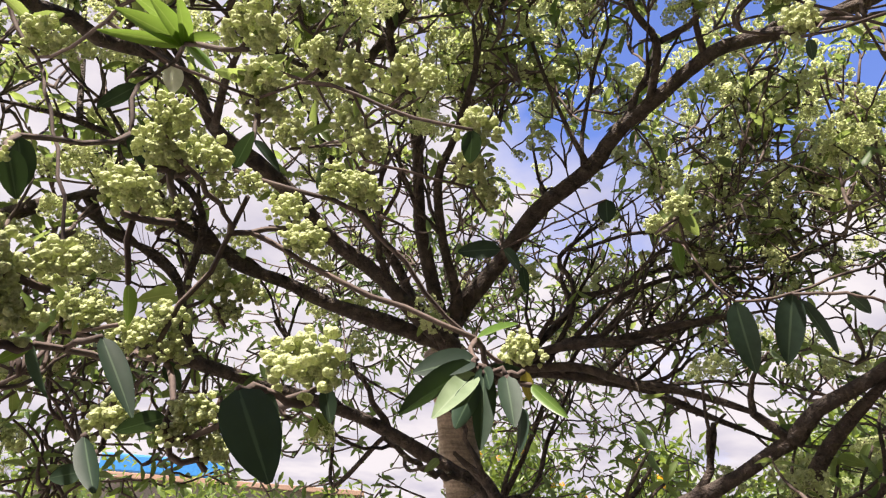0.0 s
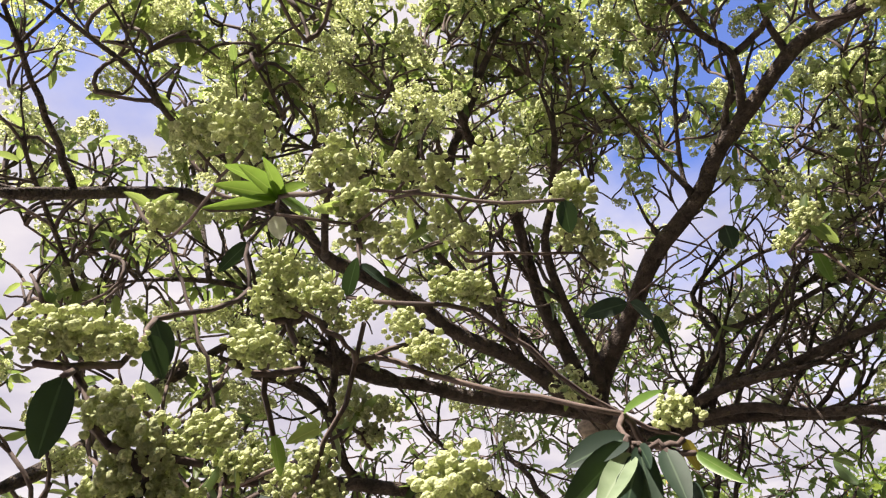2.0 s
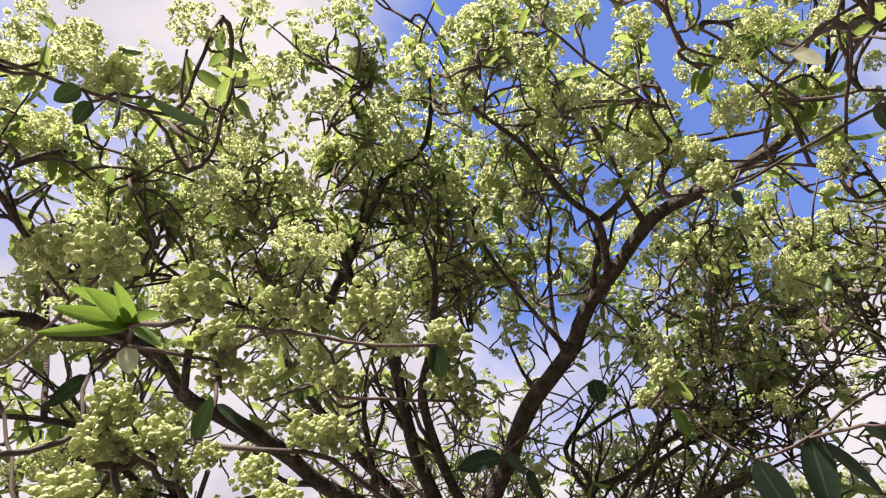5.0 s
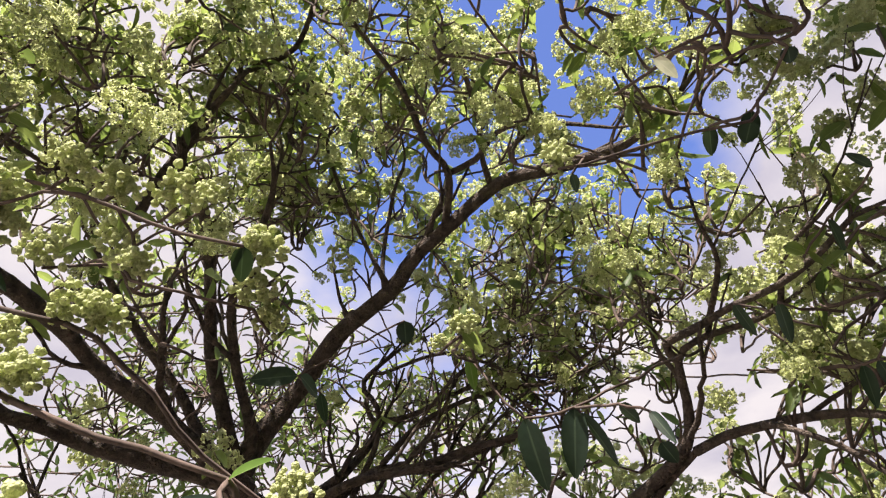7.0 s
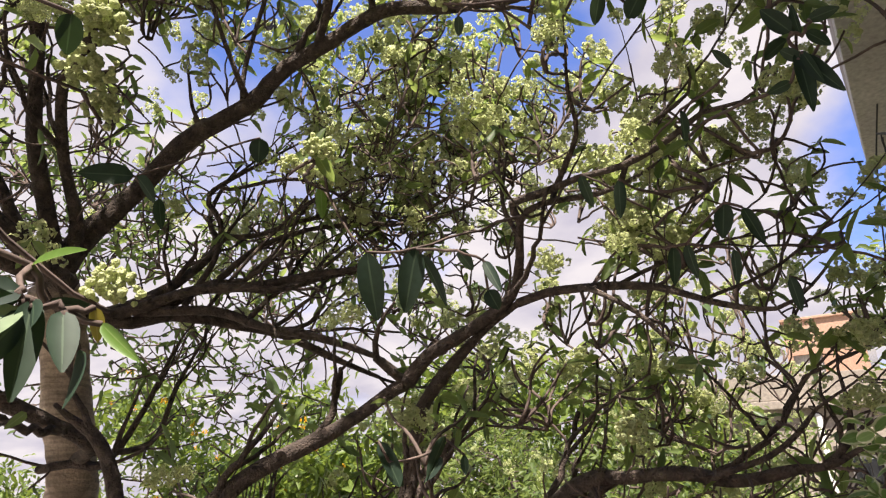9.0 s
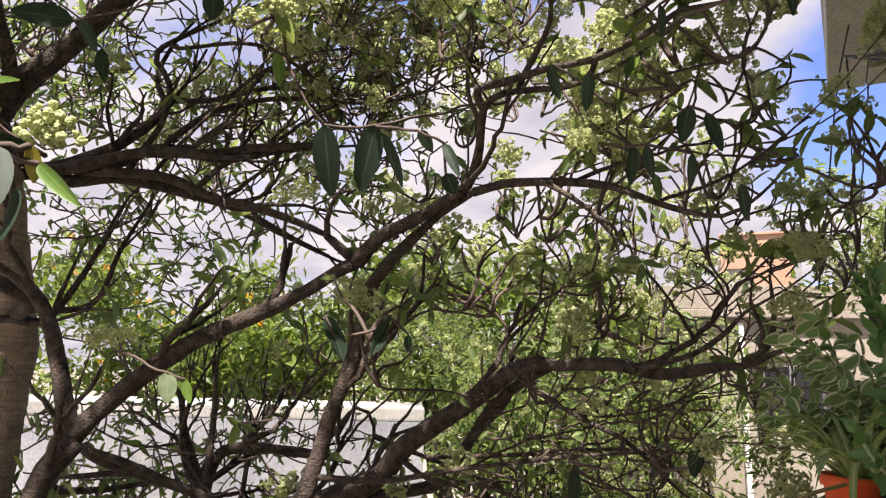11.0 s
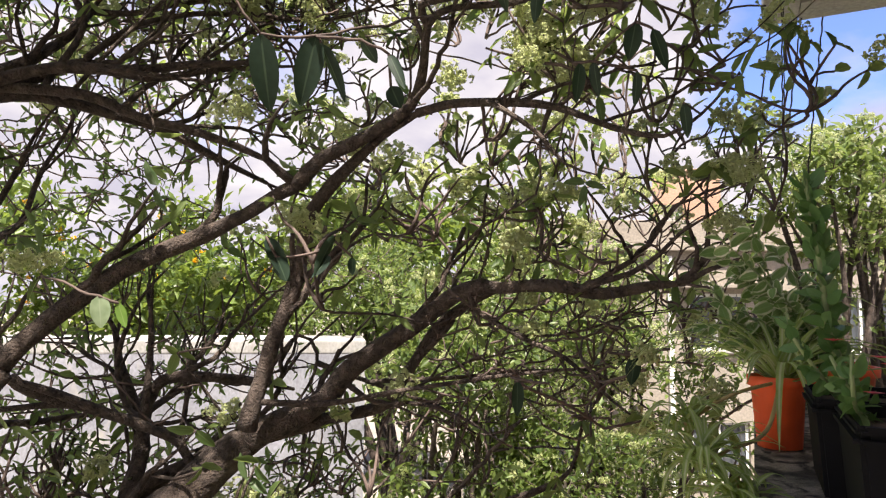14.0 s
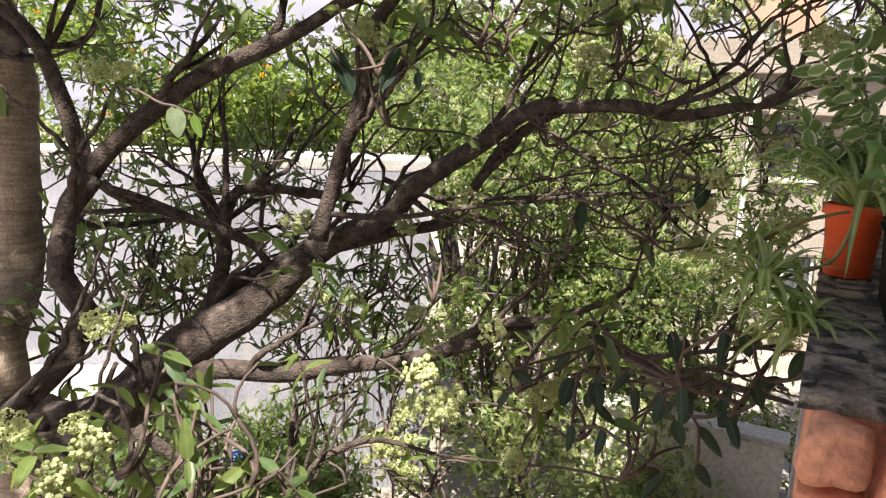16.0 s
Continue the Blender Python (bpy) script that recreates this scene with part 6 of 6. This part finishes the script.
# out of view, added so its shadow falls on the nearest leaves and heads
slab("shade_parapet", -2.2, 5.9, 0.164, 0.30, 7.054, 7.95, paint_beige, over, "unseen parapet added above to shade the near leaves")
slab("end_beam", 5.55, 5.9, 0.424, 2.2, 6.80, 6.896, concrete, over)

# supposed wall, added pale to brighten the shaded ground beside the building
compound = thing("gap_brightening_wall", (5.1, 3.62, 0), "pale coped wall added to brighten the gap beside the building", "wall", kind="structure")
part("face", box_bm((1.75, 0.18, 1.85), (0, 0, 0.925), 0.012, -62.7), cream, compound)
part("coping", box_bm((1.80, 0.26, 0.07), (0, 0, 1.887), 0.012, -62.7), concrete, compound)

cable = plain("cable", (0.03, 0.03, 0.03), 0.6)


def hanging_cable(points, r, twist=0.0, label="thin black cable hanging from the slab"):
    p = spline(points, 0.025)
    if twist:
        k = np.arange(len(p))
        p = p + np.stack([np.cos(k * 1.3), np.sin(k * 1.3), 0 * k], 1) * twist
    v, f = tube(p, np.full(len(p), r), 6)
    tagged(link_mesh("cable", v.tolist(), f, cable), label, "cable", "cables from the slab")


hanging_cable(((4.43, 1.87, 6.97), (4.54, 2.03, 6.63), (4.51, 2.07, 6.4), (4.51, 2.13, 6.06), (4.5, 2.19, 5.64), (4.38, 2.23, 5.06)), 0.006)
hanging_cable(((4.64, 2.05, 6.66), (4.78, 2.13, 6.25), (4.82, 2.16, 5.74), (4.81, 2.19, 5.22)), 0.005, 0.003)
hanging_cable(((4.65, 2.05, 6.64), (4.81, 2.13, 6.18), (4.85, 2.17, 5.62)), 0.004, 0.002)
hanging_cable(((4.93, 2.05, 6.54), (4.99, 2.11, 6.34), (4.99, 2.17, 5.94), (4.99, 2.24, 5.37)), 0.006, 0.003)
hanging_cable(((5.07, 1.96, 6.56), (5.14, 2.02, 6.32), (5.14, 2.07, 5.95), (5.13, 2.14, 5.38)), 0.006, 0.003)
hanging_cable(((4.54, 2.03, 6.63), (4.37, 1.79, 6.45), (4.14, 1.45, 6.22)), 0.008, 0.003, "black cable run along the slab")
hanging_cable(((4.54, 2.03, 6.63), (4.36, 1.79, 6.47), (4.12, 1.44, 6.26)), 0.006, 0.003, "black cable run along the slab")

# ---- pots and plants on the parapet ----
pot_orange = plain("pot_orange", (0.74, 0.105, 0.03), 0.5)
planter_black = plain("planter_black", (0.008, 0.008, 0.009), 0.7)
planter_black.node_tree.nodes["Principled BSDF"].inputs["Specular IOR Level"].default_value = 0.12
soil = rough_surface("soil", ((0.3, (0.05, 0.035, 0.025)), (0.7, (0.11, 0.08, 0.06))), 20, 90, 1.0, 1.0, 0.01)
strap_green = leaf_surface("strap_green", (0.25, 0.35, 0.11), (0.42, 0.52, 0.20), (0.62, 0.64, 0.45), 0.4, (0.3, 0.46, 0.09), 0.45, 0.2)
fleshy = leaf_surface("fleshy", (0.08, 0.17, 0.06), (0.15, 0.27, 0.10), (0.12, 0.22, 0.09), 0.3, (0.2, 0.4, 0.07), 0.4)
red_petal = plain("red_petal", (0.62, 0.03, 0.04), 0.6)


def margin_leaf(name):
    """Green leaf with an uneven cream margin."""
    m = leaf_surface(name, (0.14, 0.26, 0.09), (0.22, 0.34, 0.13), (0.26, 0.38, 0.16), 0.35, (0.3, 0.45, 0.1), 0.45)
    nt = m.node_tree
    b = nt.nodes["Principled BSDF"]
    old = b.inputs["Base Color"].links[0].from_socket
    uv = nt.nodes.new("ShaderNodeUVMap")
    sep = nt.nodes.new("ShaderNodeSeparateXYZ")
    nt.links.new(uv.outputs[0], sep.inputs[0])
    a = nt.nodes.new("ShaderNodeMath"); a.operation = "SUBTRACT"; a.inputs[1].default_value = 0.5
    nt.links.new(sep.outputs["X"], a.inputs[0])
    c = nt.nodes.new("ShaderNodeMath"); c.operation = "ABSOLUTE"
    nt.links.new(a.outputs[0], c.inputs[0])
    w = nt.nodes.new("ShaderNodeMapRange")
    w.inputs["From Min"].default_value, w.inputs["From Max"].default_value = 0.30, 0.37
    nt.links.new(c.outputs[0], w.inputs["Value"])
    nt.links.new(mix_colors(nt, old, (0.75, 0.75, 0.55), w.outputs["Result"]), b.inputs["Base Color"])
    return m


cream_edge = margin_leaf("cream_edge")


def taper_pot(name, place, r_top, r_base, height, mat, label, category="pot"):
    t = thing(name, place, label, category)
    bm = bmesh.new()
    prof = [(r_base, 0), (r_top * 0.96, height * 0.86), (r_top * 1.08, height * 0.86), (r_top * 1.1, height), (r_top * 0.97, height), (r_top * 0.92, height * 0.88), (r_base * 0.9, 0.02)]
    rings = []
    for r, z in prof:
        rings.append([bm.verts.new((r * math.cos(a * math.tau / 28), r * math.sin(a * math.tau / 28), z)) for a in range(28)])
    for p, q in zip(rings, rings[1:]):
        for k in range(28):
            bm.faces.new((p[k], p[(k + 1) % 28], q[(k + 1) % 28], q[k]))
    bm.faces.new(rings[0][::-1])
    part("shell", bm, mat, t, "", True)
    sb = bmesh.new()
    bmesh.ops.create_circle(sb, cap_ends=True, segments=24, radius=r_top * 0.91)
    bmesh.ops.translate(sb, verts=sb.verts, vec=(0, 0, height * 0.87))
    part("soil", sb, soil, t)
    return t


def trough(place, length, width, height, turn, label):
    """A rectangular planter: sloping sides, rolled rim, soil."""
    t = thing("planter", (0, 0, 0), label, "planter", "black planters")
    t.matrix_basis = Matrix.Translation(place) @ pose(0, 0, 0, 0, 0, turn)
    bm = bmesh.new()
    rings = []
    for k, z, inset in ((0.9, 0, 0), (1.0, height * 0.9, 0), (1.04, height * 0.9, 0.004), (1.04, height, 0.004), (0.94, height, 0), (0.9, height * 0.8, 0)):
        a, b = length / 2 * (1 - (1 - k) * 0.4), width / 2 * k
        rings.append([bm.verts.new(p) for p in ((-a, -b, z), (a, -b, z), (a, b, z), (-a, b, z))])
    for p, q in zip(rings, rings[1:]):
        for k in range(4):
            bm.faces.new((p[k], p[(k + 1) % 4], q[(k + 1) % 4], q[k]))
    bm.faces.new(rings[0][::-1])
    bmesh.ops.bevel(bm, geom=bm.edges[:], offset=0.006, segments=2, affect="EDGES")
    part("shell", bm, planter_black, t)
    part("soil", box_bm((length * 0.9, width * 0.88, 0.02), (0, 0, height * 0.82)), soil, t)
    return t


def strap(base, way, length, width, arch, parent, mat):
    """One long arching strap leaf, folded along its middle."""
    n = 10
    side = unit(np.cross(way, (0, 0, 1)) + 1e-4)
    p, d = np.array(base, float), unit(way)
    v, uv = [], []
    for k in range(n):
        s = k / (n - 1)
        w = width / 2 * (0.55 + 0.45 * math.sin(math.pi * min(1, 0.25 + s * 0.6))) * (1 - s**4) + 0.0006
        up = np.cross(side, d)
        v += [p - side * w + up * w * 0.35, p, p + side * w + up * w * 0.35]
        uv += [(0, s), (0.5, s), (1, s)]
        p = p + d * length / (n - 1)
        d = unit(d - np.array((0, 0, arch / n * (0.4 + 1.4 * s))))
    f = []
    for k in range(n - 1):
        a = 3 * k
        f += [(a, a + 3, a + 4, a + 1), (a + 1, a + 4, a + 5, a + 2)]
    link_mesh("leaf", [tuple(q) for q in v], f, mat, parent, uvs=np.array([uv[i] for q in f for i in q]))


def spider_plant(place, count, length, width, label, lean=(0, 0, 0.5), stem=None):
    t = thing("spider_plant", (0, 0, 0), label, "plant", "spider plants")
    for k in range(count):
        a = k * 2.4 + rng.uniform(-0.3, 0.3)
        up = rng.uniform(-0.25, 1.1)
        d = np.array((math.cos(a), math.sin(a), up)) + np.array(lean)
        n = length * rng.uniform(0.65, 1.15)
        strap(np.array(place) + rng.normal(0, 0.012, 3), d, n, width * rng.uniform(0.8, 1.2), rng.uniform(1.4, 3.4), t, strap_green)
    if stem:
        p = spline([tuple(q) for q in stem], 0.03)
        v, f = tube(p, np.full(len(p), 0.004), 6)
        link_mesh("runner", v.tolist(), f, plain("runner", (0.45, 0.34, 0.16), 0.6), t, "straw-coloured runner")
    return t


def leafy_stem(parent, points, r, count, low, high, wide, mat, flop=0.2):
    """A stem with separate leaves set round it in a spiral."""
    p = spline(points, 0.02)
    v, f = tube(p, np.linspace(r, r * 0.5, len(p)), 7)
    link_mesh("stem", v.tolist(), f, stem_green, parent)
    for k in range(count):
        s = (k + 0.5) / count
        i = min(len(p) - 2, int(s * (len(p) - 1)))
        ax = unit(p[i + 1] - p[i])
        ring = frame_axes(np.cross(ax, (0.2, 0.9, 0.3)), ax)
        a = k * 2.4
        out = ring[:, 0] * math.cos(a) + ring[:, 1] * math.sin(a)
        d = unit(out * 0.8 + ax * 0.7 - np.array((0, 0, flop)) + rng.normal(0, 0.28, 3))
        n = rng.uniform(low, high)
        m = frame_axes(d, unit(out * 0.9 + (0, 0, 0.5) + rng.normal(0, 0.45, 3)))
        verts = p[i] + (LEAF_MID[0] * (n, n * wide, n)) @ m.T
        link_mesh("leaf", verts.tolist(), LEAF_MID[1], mat, parent, uvs=LEAF_MID[2])


LEAF_MID = blade(6, 0.2, 0.2, 0.95)
Z0 = 4.155
taper_pot("flower_pot", tuple(spot(1.62, 0.065, Z0)), 0.056, 0.044, 0.15, pot_orange, "orange plastic pot on the parapet")
trough(tuple(spot(1.30, 0.19, Z0)), 0.23, 0.17, 0.155, TURN, "black plastic planter on the parapet")
trough(tuple(spot(1.045, 0.215, Z0)), 0.23, 0.17, 0.155, TURN, "black plastic planter further along the parapet")
pot_lip = np.array(spot(1.60, 0.07, Z0 + 0.14))
spider_plant(pot_lip, 44, 0.34, 0.013, "spider plant with long arching striped leaves in the orange pot")
spider_plant((1.17, 0.73, 4.19), 44, 0.145, 0.0105, "spider plantlet hanging over the parapet's edge", (0, 0, 0.3), (pot_lip, np.array((1.36, 0.71, 4.22)), np.array((1.24, 0.72, 4.2)), np.array((1.17, 0.72, 4.19))))
spider_plant((1.14, 0.65, 4.14), 40, 0.14, 0.0105, "spider plantlet trailing below the parapet's top", (0, 0, 0.1), (np.array((1.29, 0.72, 4.18)), np.array((1.19, 0.68, 4.16)), np.array((1.14, 0.65, 4.13))))
spider_plant((1.25, 0.81, 4.23), 30, 0.14, 0.0105, "spider plantlet on a runner beside the parapet", (0, 0, 0.4), (pot_lip, np.array((1.34, 0.77, 4.28)), np.array((1.25, 0.81, 4.23))))

crown_plant = thing("crown_of_thorns", (0, 0, 0), "tall fleshy-leaved plant with small red flowers in the planter", "plant")
base = np.array(spot(1.27, 0.18, Z0 + 0.12))
leafy_stem(crown_plant, (tuple(base), (1.28, 0.56, 4.4), (1.27, 0.57, 4.53), (1.25, 0.58, 4.67)), 0.007, 110, 0.028, 0.044, 0.62, fleshy, 0.05)
leafy_stem(crown_plant, (tuple(base + (0.02, 0.03, 0)), (1.22, 0.56, 4.35), (1.19, 0.58, 4.4), (1.19, 0.59, 4.44)), 0.005, 34, 0.022, 0.038, 0.6, fleshy)
leafy_stem(crown_plant, (tuple(base + (-0.05, -0.03, 0)), (1.14, 0.49, 4.34), (1.14, 0.51, 4.38)), 0.005, 34, 0.022, 0.036, 0.6, fleshy)
leafy_stem(crown_plant, (tuple(base + (-0.08, -0.03, 0)), (1.05, 0.45, 4.33), (1.05, 0.45, 4.39)), 0.005, 34, 0.022, 0.036, 0.6, fleshy)
for m in ((1.14, 0.48, 4.37), (1.15, 0.46, 4.33), (1.15, 0.45, 4.38), (1.18, 0.52, 4.4), (1.16, 0.44, 4.37)):
    pet = Pile()
    for a in range(4):
        set_leaf(pet, np.array(m), (math.cos(a * 1.57), math.sin(a * 1.57), 0.3), 0.014, 0.015, (0, 0, 1))
    ob = pet.link("flower", red_petal, crown_plant, "small red flower")

cream_plant = thing("variegated_shrub", (0, 0, 0), "bushy plant with cream-edged green leaves on the parapet", "plant")
taper_pot("flower_pot", tuple(spot(1.85, 0.2, Z0)), 0.08, 0.06, 0.16, pot_orange, "orange plastic pot holding the variegated shrub")
root = np.array(spot(1.85, 0.2, Z0 + 0.14))
for tipx in ((1.67, 0.88, 4.65), (1.66, 0.92, 4.55), (1.74, 0.86, 4.6), (1.63, 0.88, 4.44), (1.65, 0.83, 4.47), (1.72, 0.8, 4.52), (1.58, 0.87, 4.38), (1.57, 0.93, 4.5), (1.55, 0.9, 4.62), (1.52, 0.95, 4.4), (1.62, 0.95, 4.6)):
    leafy_stem(cream_plant, (tuple(root), tuple((root + np.array(tipx)) / 2 + rng.normal(0, 0.03, 3)), tipx), 0.004, 42, 0.036, 0.058, 0.6, cream_edge, 0.4)

# ---- things in the yard ----
for nm, lab, cat, place, size, col in (
    ("cloth", "purple cloth spread over a low frame", "cloth", (1.86, 5.6, 0.35), (0.9, 0.5, 0.7), (0.22, 0.02, 0.26)),
    ("cloth", "red cloth hung beside the wall", "cloth", (2.36, 6.2, 0.75), (0.30, 0.10, 0.6), (0.55, 0.03, 0.05)),
    ("cloth", "blue cloth hung beside the wall", "cloth", (1.9, 6.8, 0.95), (0.5, 0.10, 0.9), (0.06, 0.12, 0.40)),
    ("cloth", "green sheet lying in the yard", "cloth", (2.5, 5.3, 0.2), (0.7, 0.5, 0.4), (0.10, 0.30, 0.10)),
):
    bm = box_bm(size, (0, 0, 0))
    bmesh.ops.subdivide_edges(bm, edges=bm.edges[:], cuts=5, use_grid_fill=True)
    for vert in bm.verts:
        n = noise.noise(vert.co * 4 + Vector(place)) * 0.06
        vert.co += Vector((n, n * 0.7, -abs(n) if vert.co.z > -size[2] * 0.45 else 0))
    ob = part(nm, bm, plain("cloth_" + lab.split()[0], col, 0.85, 0, 0.3, 6.0), None, "", True)
    ob.location = (place[0], place[1], size[2] / 2)
    tagged(ob, lab, cat)
